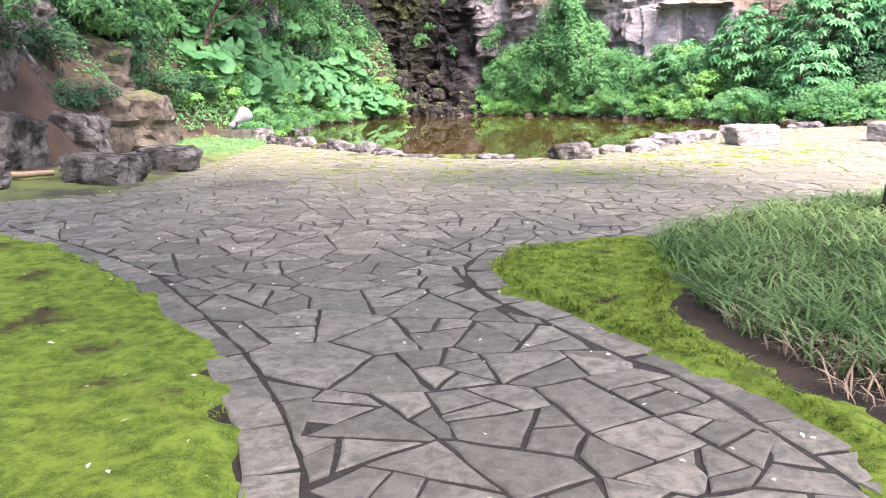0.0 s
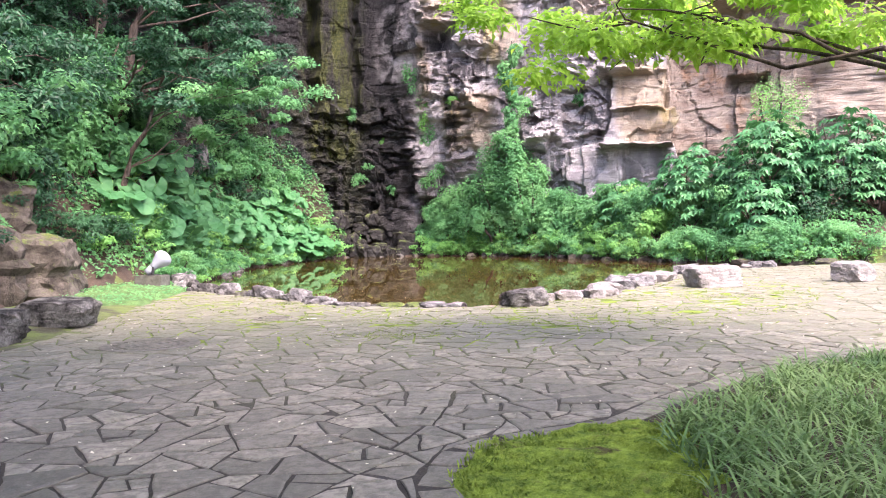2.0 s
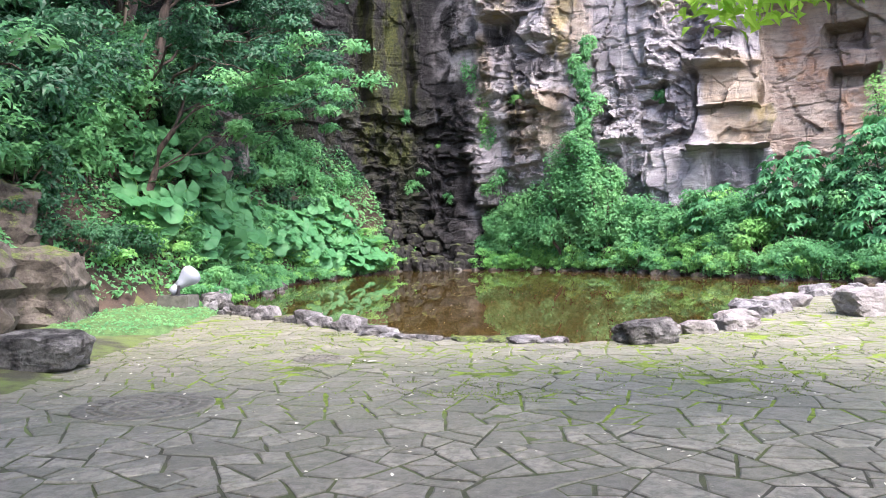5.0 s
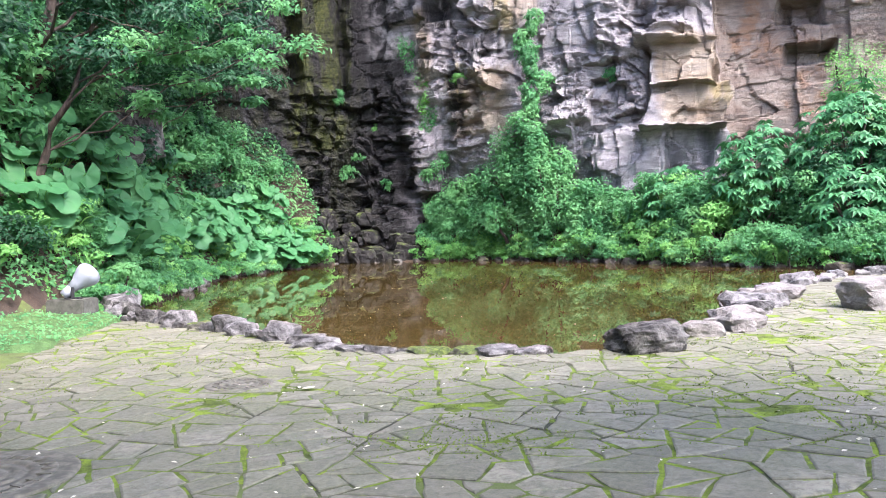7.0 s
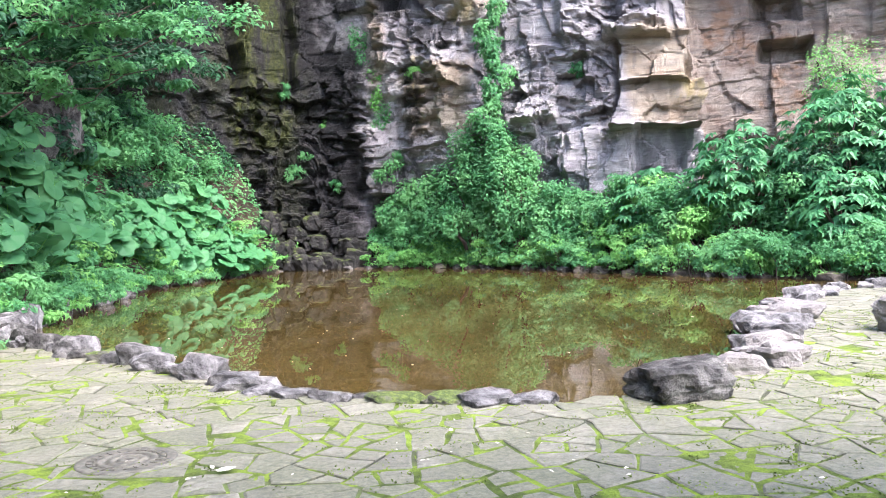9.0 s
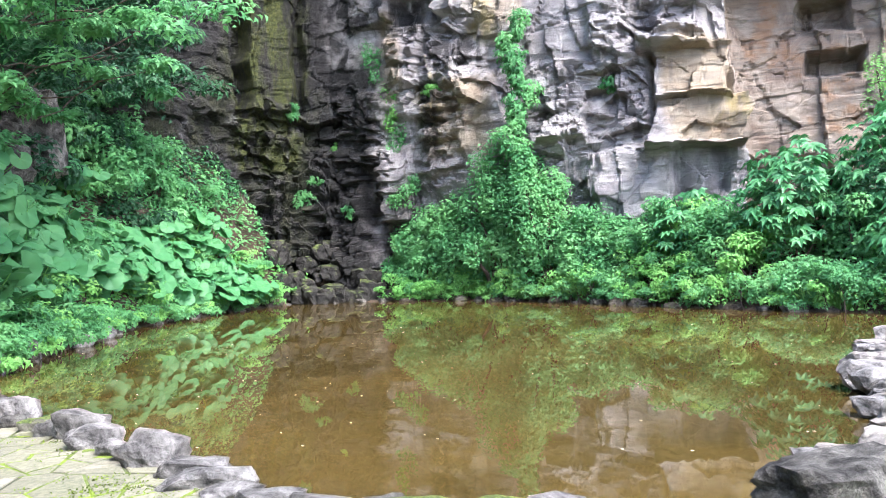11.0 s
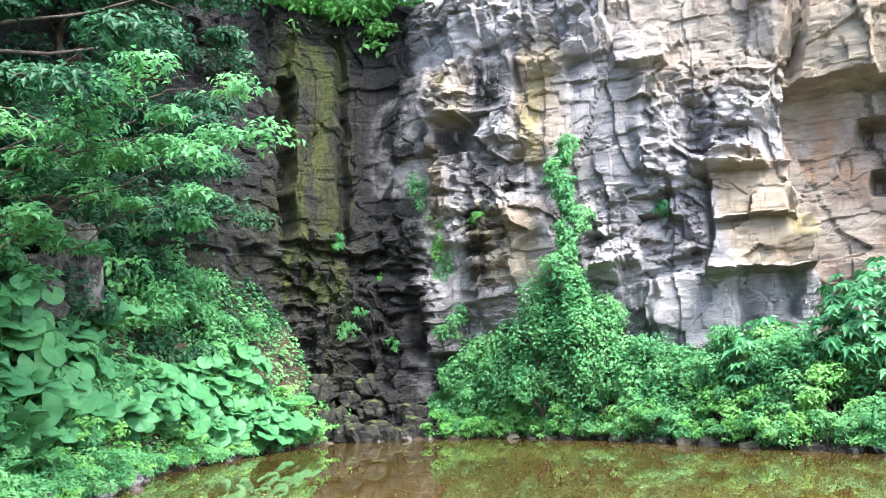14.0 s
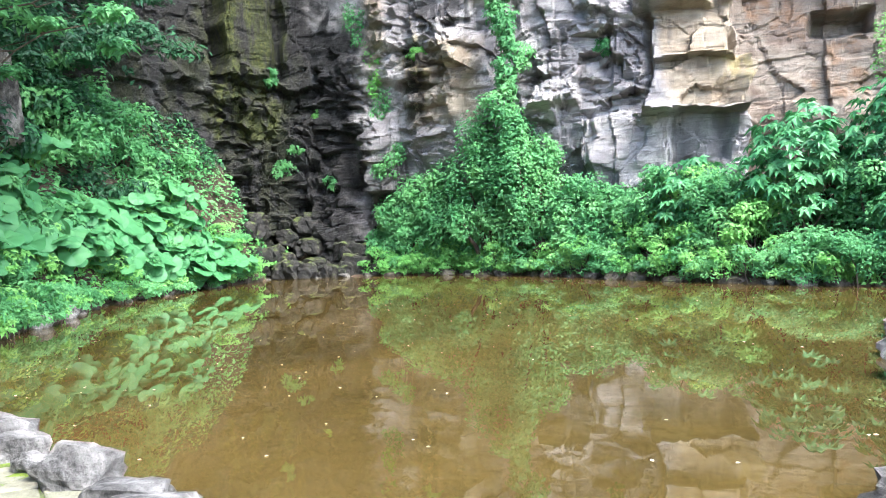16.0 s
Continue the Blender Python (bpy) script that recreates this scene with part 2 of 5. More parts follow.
# black seepage: the gully, whose shade is painted in as well, and drips below the ledges beside it
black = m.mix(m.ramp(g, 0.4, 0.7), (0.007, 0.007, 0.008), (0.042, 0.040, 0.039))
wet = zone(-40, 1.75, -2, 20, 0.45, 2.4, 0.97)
# the fourth patch paints the shade inside the hollow under the jutting block
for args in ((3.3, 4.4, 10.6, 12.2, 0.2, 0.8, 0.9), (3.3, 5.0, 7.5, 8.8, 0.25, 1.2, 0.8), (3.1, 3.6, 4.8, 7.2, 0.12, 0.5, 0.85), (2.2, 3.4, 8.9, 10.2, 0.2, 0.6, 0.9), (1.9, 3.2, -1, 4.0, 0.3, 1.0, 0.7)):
    drip_shade = m.math("MULTIPLY", zone(*args), m.ramp(m.noise(1.8, 5, 0.6, co=m.place((1.8, 1.8, 0.14))), 0.36, 0.52))
    wet = m.math("MAXIMUM", wet, drip_shade)
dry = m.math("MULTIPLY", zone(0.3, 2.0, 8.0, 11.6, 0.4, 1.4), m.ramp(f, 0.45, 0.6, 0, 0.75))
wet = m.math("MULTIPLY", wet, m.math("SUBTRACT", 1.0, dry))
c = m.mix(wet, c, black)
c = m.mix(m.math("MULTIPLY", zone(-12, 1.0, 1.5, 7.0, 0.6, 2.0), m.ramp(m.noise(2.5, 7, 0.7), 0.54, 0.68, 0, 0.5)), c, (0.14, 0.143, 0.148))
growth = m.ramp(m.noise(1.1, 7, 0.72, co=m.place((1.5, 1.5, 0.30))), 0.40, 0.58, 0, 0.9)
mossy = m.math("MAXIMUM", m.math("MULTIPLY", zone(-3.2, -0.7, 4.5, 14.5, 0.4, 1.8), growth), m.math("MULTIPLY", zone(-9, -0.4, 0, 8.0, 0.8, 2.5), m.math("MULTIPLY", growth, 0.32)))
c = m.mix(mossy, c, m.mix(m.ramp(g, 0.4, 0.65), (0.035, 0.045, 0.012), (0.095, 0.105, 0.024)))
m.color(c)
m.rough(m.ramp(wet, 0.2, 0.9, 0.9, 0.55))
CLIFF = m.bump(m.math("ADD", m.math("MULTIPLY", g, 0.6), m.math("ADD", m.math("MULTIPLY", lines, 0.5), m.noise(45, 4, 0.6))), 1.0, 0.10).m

m = Mat("cast_iron", 0.75, metal=0.1)
IRON = m.color(m.mix(m.ramp(m.noise(14, 6), 0.35, 0.7), (0.08, 0.074, 0.056), (0.17, 0.157, 0.12))).m
m = Mat("lamp_grey_paint", 0.4)
LAMP_PAINT = m.color(m.mix(m.ramp(m.noise(7, 5), 0.45, 0.8, 0, 0.5), (0.27, 0.29, 0.325), (0.18, 0.18, 0.19))).m
LAMP_DARK = Mat("lamp_black_metal", 0.5, metal=0.3).color((0.02, 0.02, 0.022)).m
m = Mat("concrete", 0.9)
CONCRETE = m.color(m.mix(m.ramp(m.noise(9, 6), 0.3, 0.7), (0.055, 0.055, 0.043), (0.12, 0.115, 0.095))).bump(m.noise(50, 4), 0.5, 0.01).m
m = Mat("dry_wood", 0.9)
DRY = m.color(m.mix(m.noise(18, 6, co=m.place((1, 1, 0.2))), (0.16, 0.11, 0.07), (0.36, 0.28, 0.20))).m
PETAL = Mat("fallen_petal", 0.8).color((0.62, 0.58, 0.46)).m


# ---- mesh helpers ----
rng = np.random.default_rng(7)
TABLE = np.random.default_rng(3).random((256, 256))


def vnoise(x, y, seed=0):
    """Smooth value noise in 0..1 on arrays."""
    x, y = np.asarray(x, float) + seed * 17.31, np.asarray(y, float) + seed * 9.77
    i, j = np.floor(x).astype(int), np.floor(y).astype(int)
    u, v = x - i, y - j
    u, v = u * u * (3 - 2 * u), v * v * (3 - 2 * v)
    a, b = TABLE[i % 256, j % 256], TABLE[(i + 1) % 256, j % 256]
    c_, d = TABLE[i % 256, (j + 1) % 256], TABLE[(i + 1) % 256, (j + 1) % 256]
    return (a * (1 - u) + b * u) * (1 - v) + (c_ * (1 - u) + d * u) * v


def fbm(x, y, octaves=4, seed=0):
    total, amp, norm = 0.0, 1.0, 0.0
    for k in range(octaves):
        total, norm = total + amp * vnoise(x * 2 ** k, y * 2 ** k, seed + k), norm + amp
        amp *= 0.5
    return total / norm


def cells(x, y, seed=0):
    """Worley cells: the nearest cell's two random numbers, the offset from its centre and the distance to its edge."""
    x, y = x + seed * 13.7, y + seed * 5.3
    i, j = np.floor(x).astype(int), np.floor(y).astype(int)
    best = np.full(x.shape, 9.0)
    second = np.full(x.shape, 9.0)
    r1, r2, ox, oy = (np.zeros(x.shape) for _ in range(4))
    for a in (-1, 0, 1):
        for b in (-1, 0, 1):
            ii, jj = i + a, j + b
            dx = x - (ii + 0.1 + 0.8 * TABLE[ii % 256, jj % 256])
            dy = y - (jj + 0.1 + 0.8 * TABLE[(jj + 91) % 256, (ii + 37) % 256])
            d = np.maximum(np.abs(dx), np.abs(dy)) * 0.8 + np.hypot(dx, dy) * 0.2
            near = d < best
            second = np.where(near, best, np.minimum(second, d))
            best = np.where(near, d, best)
            r1 = np.where(near, TABLE[(ii * 7 + 11) % 256, (jj * 3 + 5) % 256], r1)
            r2 = np.where(near, TABLE[(ii * 5 + 77) % 256, (jj * 11 + 29) % 256], r2)
            ox, oy = np.where(near, dx, ox), np.where(near, dy, oy)
    return r1, r2, ox, oy, second - best


def np_mesh(name, verts, faces, smooth=False):
    """A mesh from arrays; all faces have the same number of corners."""
    verts, faces = np.asarray(verts, np.float32), np.asarray(faces, np.int32)
    me = bpy.data.meshes.new(name)
    n, k = faces.shape
    me.vertices.add(len(verts))
    me.vertices.foreach_set("co", verts.ravel())
    me.loops.add(n * k)
    me.loops.foreach_set("vertex_index", faces.ravel())
    me.polygons.add(n)
    me.polygons.foreach_set("loop_start", np.arange(0, n * k, k, dtype=np.int32))
    me.polygons.foreach_set("use_smooth", np.full(n, smooth, bool))
    me.update(calc_edges=True)
    return me


def bm_mesh(name, bm, smooth=False):
    me = bpy.data.meshes.new(name)
    bm.normal_update()
    bm.to_mesh(me)
    bm.free()
    me.polygons.foreach_set("use_smooth", np.full(len(me.polygons), smooth, bool))
    return me


def part(name, data, material, parent=None, label=""):
    """Links a bmesh or a mesh as one object, under a thing or a part."""
    if isinstance(data, bmesh.types.BMesh):
        data = bm_mesh(name, data)
    if material and not data.materials:
        data.materials.append(material)
    ob = new(name, data)
    if parent:
        ob.parent = parent
    return tagged(ob, label)


def grid_faces(nu, nv):
    i = np.arange(nu * nv).reshape(nu, nv)
    return np.stack([i[:-1, :-1], i[1:, :-1], i[1:, 1:], i[:-1, 1:]], -1).reshape(-1, 4)


def tube(points, radii, sides=7):
    """Vertices and faces of a tapered tube along points."""
    pts = np.asarray(points, float)
    tan = np.gradient(pts, axis=0)
    tan /= np.linalg.norm(tan, axis=1)[:, None] + 1e-9
    ref = np.where(np.abs(tan[:, 2:3]) > 0.9, [[1.0, 0, 0]], [[0, 0, 1.0]])
    s = np.cross(tan, ref)
    s /= np.linalg.norm(s, axis=1)[:, None] + 1e-9
    t = np.cross(tan, s)
    a = np.linspace(0, 2 * np.pi, sides, endpoint=False)
    v = pts[:, None] + np.asarray(radii, float)[:, None, None] * (np.cos(a)[None, :, None] * s[:, None] + np.sin(a)[None, :, None] * t[:, None])
    f = []
    for i in range(len(pts) - 1):
        for k in range(sides):
            q = (k + 1) % sides
            f.append((i * sides + k, i * sides + q, (i + 1) * sides + q, (i + 1) * sides + k))
    return v.reshape(-1, 3), np.array(f)


def tubes_mesh(name, runs, sides=6):
    vs, fs, n = [], [], 0
    for pts, radii in runs:
        v, f = tube(pts, radii, sides)
        vs.append(v), fs.append(f + n)
        n += len(v)
    return np_mesh(name, np.concatenate(vs), np.concatenate(fs), True)


def bend(a, b, sag=0.0, wobble=0.05, n=7, seed=0):
    """Points from a to b, sagging in the middle."""
    r = np.random.default_rng(seed)
    s = np.linspace(0, 1, n)[:, None]
    p = np.asarray(a) * (1 - s) + np.asarray(b) * s
    p[:, 2:3] += sag * 4 * s * (1 - s)
    p[1:-1] += r.normal(0, wobble, (n - 2, 3))
    return p


def leaf_mesh(name, pos, normal, size, aspect=0.55, droop=0.25, seed=0, along=None):
    """Folded leaves of five points at pos, faced to normal; along is the way that the tips point (else by chance)."""
    r = np.random.default_rng(seed)
    n = len(pos)
    normal = normal / (np.linalg.norm(normal, axis=1)[:, None] + 1e-9)
    d = r.normal(0, 1, (n, 3)) if along is None else along
    d = d - (d * normal).sum(1)[:, None] * normal
    d /= np.linalg.norm(d, axis=1)[:, None] + 1e-9
    s = np.cross(d, normal)
    size = np.broadcast_to(size, (n,))[:, None]
    w = size * aspect * 0.5
    v = np.stack([pos, pos + d * size * 0.42 - s * w + normal * size * 0.07, pos + d * size * 0.45 - normal * size * 0.03,
                  pos + d * size * 0.42 + s * w + normal * size * 0.07, pos + d * size - normal * size * droop], 1).reshape(-1, 3)
    b = np.arange(n)[:, None] * 5
    f = np.concatenate([b + np.array([[0, 2, 1]]), b + np.array([[0, 3, 2]]), b + np.array([[1, 2, 4]]), b + np.array([[2, 3, 4]])], 1).reshape(-1, 3)
    return np_mesh(name, v, f)


# ---- plan ----
NEAR_EDGE = [(-5.4, 24.5), (-4.6, 21.8), (-3.9, 21.2), (-3.2, 20.1), (-2.66, 19.6), (-2.0, 18.75), (-1.36, 18.1), (-0.9, 17.3), (-0.4, 16.95), (0.1, 16.65),
             (0.6, 16.5), (1.0, 16.3), (1.4, 16.2), (2.4, 16.35), (3.3, 17.0), (4.1, 17.4), (4.7, 18.4), (5.4, 19.6), (6.4, 20.7), (7.3, 22.3), (8.3, 23.0), (9.5, 23.9), (11.0, 24.5)]
FAR_EDGE = [(13.2, 25.4), (12.3, 26.3), (10.4, 28.5), (9.1, 30.3), (7.6, 33.2), (6.3, 35.6), (4.3, 38.0), (1.9, 39.4), (-1.4, 39.8), (-3.5, 36.4), (-4.9, 32.5), (-5.0, 29.0), (-5.3, 26.0)]
POND = np.array(NEAR_EDGE + FAR_EDGE)
WATER_Z = -0.07
MOSS_LEFT = np.array([(-0.75, -4), (-0.72, 2.4), (-0.8, 2.96), (-0.97, 3.5), (-1.34, 4.37), (-1.8, 5.17), (-2.6, 6.5), (-3.7, 7.7), (-4.8, 8.7), (-6.2, 9.6), (-9, 10.0), (-9, -4)])
BED_RIGHT = np.array([(2.2, -4), (1.85, 2.5), (1.72, 3.16), (1.47, 4.05), (1.24, 4.38), (0.92, 5.07), (0.55, 5.74), (0.4, 6.6), (0.65, 7.3), (1.8, 7.7), (2.44, 8.4), (3.6, 9.4), (4.6, 9.9), (5.8, 10.6), (9, 12), (14, 13), (18, 13.5), (18, -4)])
MOSS_PATCH = np.array([(-4.5, 21.6), (-4.55, 20.0), (-4.7, 18.2), (-5.4, 17.5), (-6.0, 17.8), (-6.25, 19.0), (-6.1, 21.0), (-5.7, 22.2), (-5.0, 22.3)])


def inside(poly, x, y):
    hit = np.zeros(np.shape(x), bool)
    for (x0, y0), (x1, y1) in zip(poly, np.roll(poly, -1, 0)):
        cross = (y0 > y) != (y1 > y)
        hit ^= cross & (x < (x1 - x0) * (y - y0) / (y1 - y0 + 1e-12) + x0)
    return hit


def edge_distance(poly, x, y):
    best = np.full(np.shape(x), 1e9)
    for a, b in zip(poly, np.roll(poly, -1, 0)):
        ab = b - a
        s = np.clip(((x - a[0]) * ab[0] + (y - a[1]) * ab[1]) / (ab @ ab), 0, 1)
        best = np.minimum(best, np.hypot(x - a[0] - s * ab[0], y - a[1] - s * ab[1]))
    return best


def bank_x(y):
    return np.interp(y, [-30, 4, 9, 12, 16, 20, 22, 23.5, 26, 32, 36, 39.8, 43], [-12, -9.5, -8.2, -7.0, -6.6, -6.9, -6.3, -5.65, -5.5, -5.2, -3.8, -1.7, 0.0])


def far_y(x):
    return np.interp(x, [-3, -1.4, 1.9, 4.3, 6.3, 7.6, 9.1, 10.4, 12.3, 13.2, 15, 20, 40], [40.5, 40.1, 39.6, 38.2, 35.8, 33.4, 30.5, 28.7, 26.5, 25.7, 25.3, 24.8, 24])


def ground_z(x, y):
    """Height of the ground sheet, without the pond's basin."""
    x, y = np.asarray(x, float), np.asarray(y, float)
    d = bank_x(y) - x + (fbm(x * 0.7, y * 0.7, 3, 4) - 0.5) * 0.8
    low = np.interp(d, [0, 0.4, 1.5, 3, 5, 9, 20], [0, 0.5, 2.1, 4.0, 5.4, 6.8, 9.0])
    steep = np.interp(d, [0, 0.4, 1.5, 3, 5, 9, 20], [0, 0.7, 3.0, 5.3, 6.8, 7.8, 9.0])
    z = low + (steep - low) * np.clip((y - 22.5) / 4, 0, 1)
    e = (y - far_y(x)) * np.interp(x, [2, 5, 8, 12, 15], [1, 0.75, 0.55, 0.7, 1.0])
    z = np.maximum(z, np.interp(e, [0, 0.25, 1.0, 2.5, 5, 9], [0, 0.25, 0.6, 1.2, 1.9, 2.4]))
    z = z + 0.16 * np.clip((-4.5 - x) / 1.5, 0, 1) * np.clip((y - 11) / 4, 0, 1)
    return z - 0.018 + (fbm(x * 1.9, y * 1.9, 3, 9) - 0.5) * np.clip(z, 0, 0.35)


def spread(a, b, step):
    return np.arange(a, b, step)


gx = np.concatenate([[-400, -150, -70, -40, -28, -20], spread(-16, 17.01, 0.25), [19, 22, 27, 35, 50, 80, 160, 400]])
gy = np.concatenate([[-400, -150, -70, -35, -18, -10], spread(-5, 44.01, 0.25), [47, 52, 60, 80, 120, 200, 400]])
GX, GY = np.meshgrid(gx, gy, indexing="ij")
GZ = ground_z(GX, GY)
wet_in = inside(POND, GX, GY)
GZ = np.where(wet_in, np.minimum(GZ, -0.03 - np.clip(edge_distance(POND, GX, GY), 0.12, 1.0) * 0.6), GZ)
plaza_low = (GX > -7.2) & (GX < 18) & (GY > -6) & (GY < 26) & (GZ < 0.2) & ~wet_in & ~inside(BED_RIGHT, GX, GY) & ~inside(MOSS_LEFT, GX, GY)
GZ = np.where(plaza_low, GZ + 0.009, GZ)
ground_mesh = np_mesh("ground", np.stack([GX, GY, GZ], -1).reshape(-1, 3), grid_faces(len(gx), len(gy)), True)
ground_mesh.materials.append(SOIL)
ground_mesh.materials.append(JOINT)
plaza_face = ((GX > -7.2) & (GX < 18) & (GY > -6) & (GY < 26) & (GZ < 0.2) & ~inside(BED_RIGHT, GX, GY) & ~inside(MOSS_LEFT, GX, GY))[:-1, :-1].ravel()
ground_mesh.polygons.foreach_set("material_index", plaza_face.astype(np.int32))
ground = tagged(new("ground", ground_mesh), "dark brown soil ground with rising wooded bank", "ground", kind="structure")

bm = bmesh.new()
mid = POND.mean(0)
wv = [bm.verts.new((x + 0.12 * np.sign(x - mid[0]), y + 0.12 * np.sign(y - mid[1]), WATER_Z)) for x, y in POND]
bmesh.ops.triangulate(bm, faces=[bm.faces.new(wv)])
water = tagged(part("water", bm, WATER), "murky brown still pond water reflecting the cliff", "pond", kind="structure")


# ---- cliff ----
CLIFF_LINE = np.array([(-14.5, 4), (-13.5, 14), (-12, 23), (-9.2, 31), (-6.2, 37), (-3.2, 41), (-1.6, 41.6), (0.2, 41.8), (1.2, 40.9), (3.2, 39.0), (5.6, 37.6), (9.2, 36.0), (11.8, 34.6), (12.6, 34.7), (16, 32.8), (22, 30.6), (34, 28), (60, 24)])
seg = np.hypot(*np.diff(CLIFF_LINE, axis=0).T)
arc = np.concatenate([[0], np.cumsum(seg)])


def arc_at_x(x):
    return np.interp(x, CLIFF_LINE[3:, 0], arc[3:])


U0, U1 = arc_at_x(-5.5), arc_at_x(17.0)
us = np.concatenate([spread(0, U0, 0.35), spread(U0, U1, 0.06), spread(U1, arc[-1], 0.6)])
zs = np.concatenate([spread(-0.6, 15.2, 0.055), [15.6, 16.2, 17.0]])
UU, ZZ = np.meshgrid(us, zs, indexing="ij")
BX, BY = np.interp(UU, arc, CLIFF_LINE[:, 0]), np.interp(UU, arc, CLIFF_LINE[:, 1])
sm = 0.6
TX = np.interp(UU + sm, arc, CLIFF_LINE[:, 0]) - np.interp(UU - sm, arc, CLIFF_LINE[:, 0])
TY = np.interp(UU + sm, arc, CLIFF_LINE[:, 1]) - np.interp(UU - sm, arc, CLIFF_LINE[:, 1])
TL = np.hypot(TX, TY) + 1e-9
NX, NY = TY / TL, -TX / TL
wu = UU + (fbm(UU * 0.5, ZZ * 0.5, 3, 1) - 0.5) * 0.6 + (fbm(UU * 2.5, ZZ * 2.5, 2, 8) - 0.5) * 0.05
wz = ZZ + (fbm(UU * 0.45, ZZ * 0.45, 3, 2) - 0.5) * 0.5 + (fbm(UU * 2.5, ZZ * 2.5, 2, 12) - 0.5) * 0.05 + UU * 0.05


def box_mask(x0, x1, z0, z1, soft=0.12, lean=0.0):
    """1 within a stretch of the face (world x, height), falling to 0 over a short rim with a broken outline."""
    u = wu * 0.9 + UU * 0.1 + (fbm(UU * 1.3, ZZ * 1.3, 3, 17) - 0.5) * 0.35 - lean * (ZZ - (z0 + z1) / 2)
    zz = wz * 0.7 + ZZ * 0.3 - UU * 0.035 + (fbm(UU * 1.3, ZZ * 1.3, 3, 18) - 0.5) * 0.25
    ua, ub = arc_at_x(x0), arc_at_x(x1)
    inner = np.minimum(np.minimum(u - ua, ub - u), np.minimum(zz - z0, z1 - zz))
    return np.clip(inner / soft + 0.5, 0, 1)


# where the face is shattered into small pieces, and where it breaks in broad plain planes
shatter = np.clip((fbm(UU * 0.35, ZZ * 0.35, 3, 11) - 0.44) * 4.0, 0.22, 0.9)
for zone, amount in ((box_mask(6.3, 9.6, 4.6, 7.4, 0.5), 1.0), (box_mask(8.2, 11.0, 7.6, 11.0, 0.6), 0.8), (box_mask(-3.5, 2.0, -1, 7.0, 0.8), 0.9),
                     (box_mask(9.6, 12.0, 4.2, 7.5, 0.3), 0.12), (box_mask(12.1, 17, 2, 9.6, 0.4), 0.16), (box_mask(8.0, 10.6, 2.4, 4.5, 0.3), 0.14),
                     (box_mask(-2.6, -0.9, 7.0, 14, 0.4), 0.10), (box_mask(-0.9, 2.0, 7.2, 13.5, 0.4), 0.12), (box_mask(5.9, 8.2, 7.2, 8.4, 0.3), 0.08)):
    shatter = shatter * (1 - zone) + amount * zone
D = (fbm(UU * 0.22, ZZ * 0.22, 3, 5) - 0.5) * 1.0
a1, a2, ox, oy, ed = cells(wu / 2.3, wz / 1.7, 1)
calm = np.clip((UU - arc_at_x(0.4)) / 2.0, 0.45, 1)
plain = 0.35 + 0.65 * np.clip(shatter * 2, 0, 1)
D += plain * (calm * a1 * 0.45 + calm * ox * (a2 - 0.5) * 0.8 + oy * (TABLE[(a1 * 255).astype(int), (a2 * 255).astype(int)] - 0.52) * 0.5)
D -= 0.07 * np.clip(1 - ed / 0.016, 0, 1)
b1, b2, ox, oy, ed2 = cells(wu / 1.6, wz / 5.5, 4)
D += plain * (calm * b1 * 0.5 + ox * (b2 - 0.5) * 0.5) - 0.05 * np.clip(1 - ed2 / 0.015, 0, 1)
a1, a2, ox, oy, ed = cells(wu / 0.95, wz / 0.62, 2)
D += (a1 * 0.34 + ox * (a2 - 0.5) * 0.95 + oy * (a1 - 0.6) * 0.9 - 0.08 * np.clip(1 - ed / 0.04, 0, 1)) * shatter
a1, a2, ox, oy, ed = cells((wu + 0.6 * wz) / 0.42, (wz - 0.25 * wu) / 0.26, 7)
D += (a1 * 0.17 + ox * (a2 - 0.5) * 0.45 + oy * (a1 - 0.5) * 0.45) * shatter
a1, a2, ox, oy, ed = cells(wu / 2.6, wz / 0.16, 3)
D += a1 * 0.04 * (0.35 + shatter) + (fbm(UU * 3, ZZ * 4, 4, 6) - 0.5) * 0.05
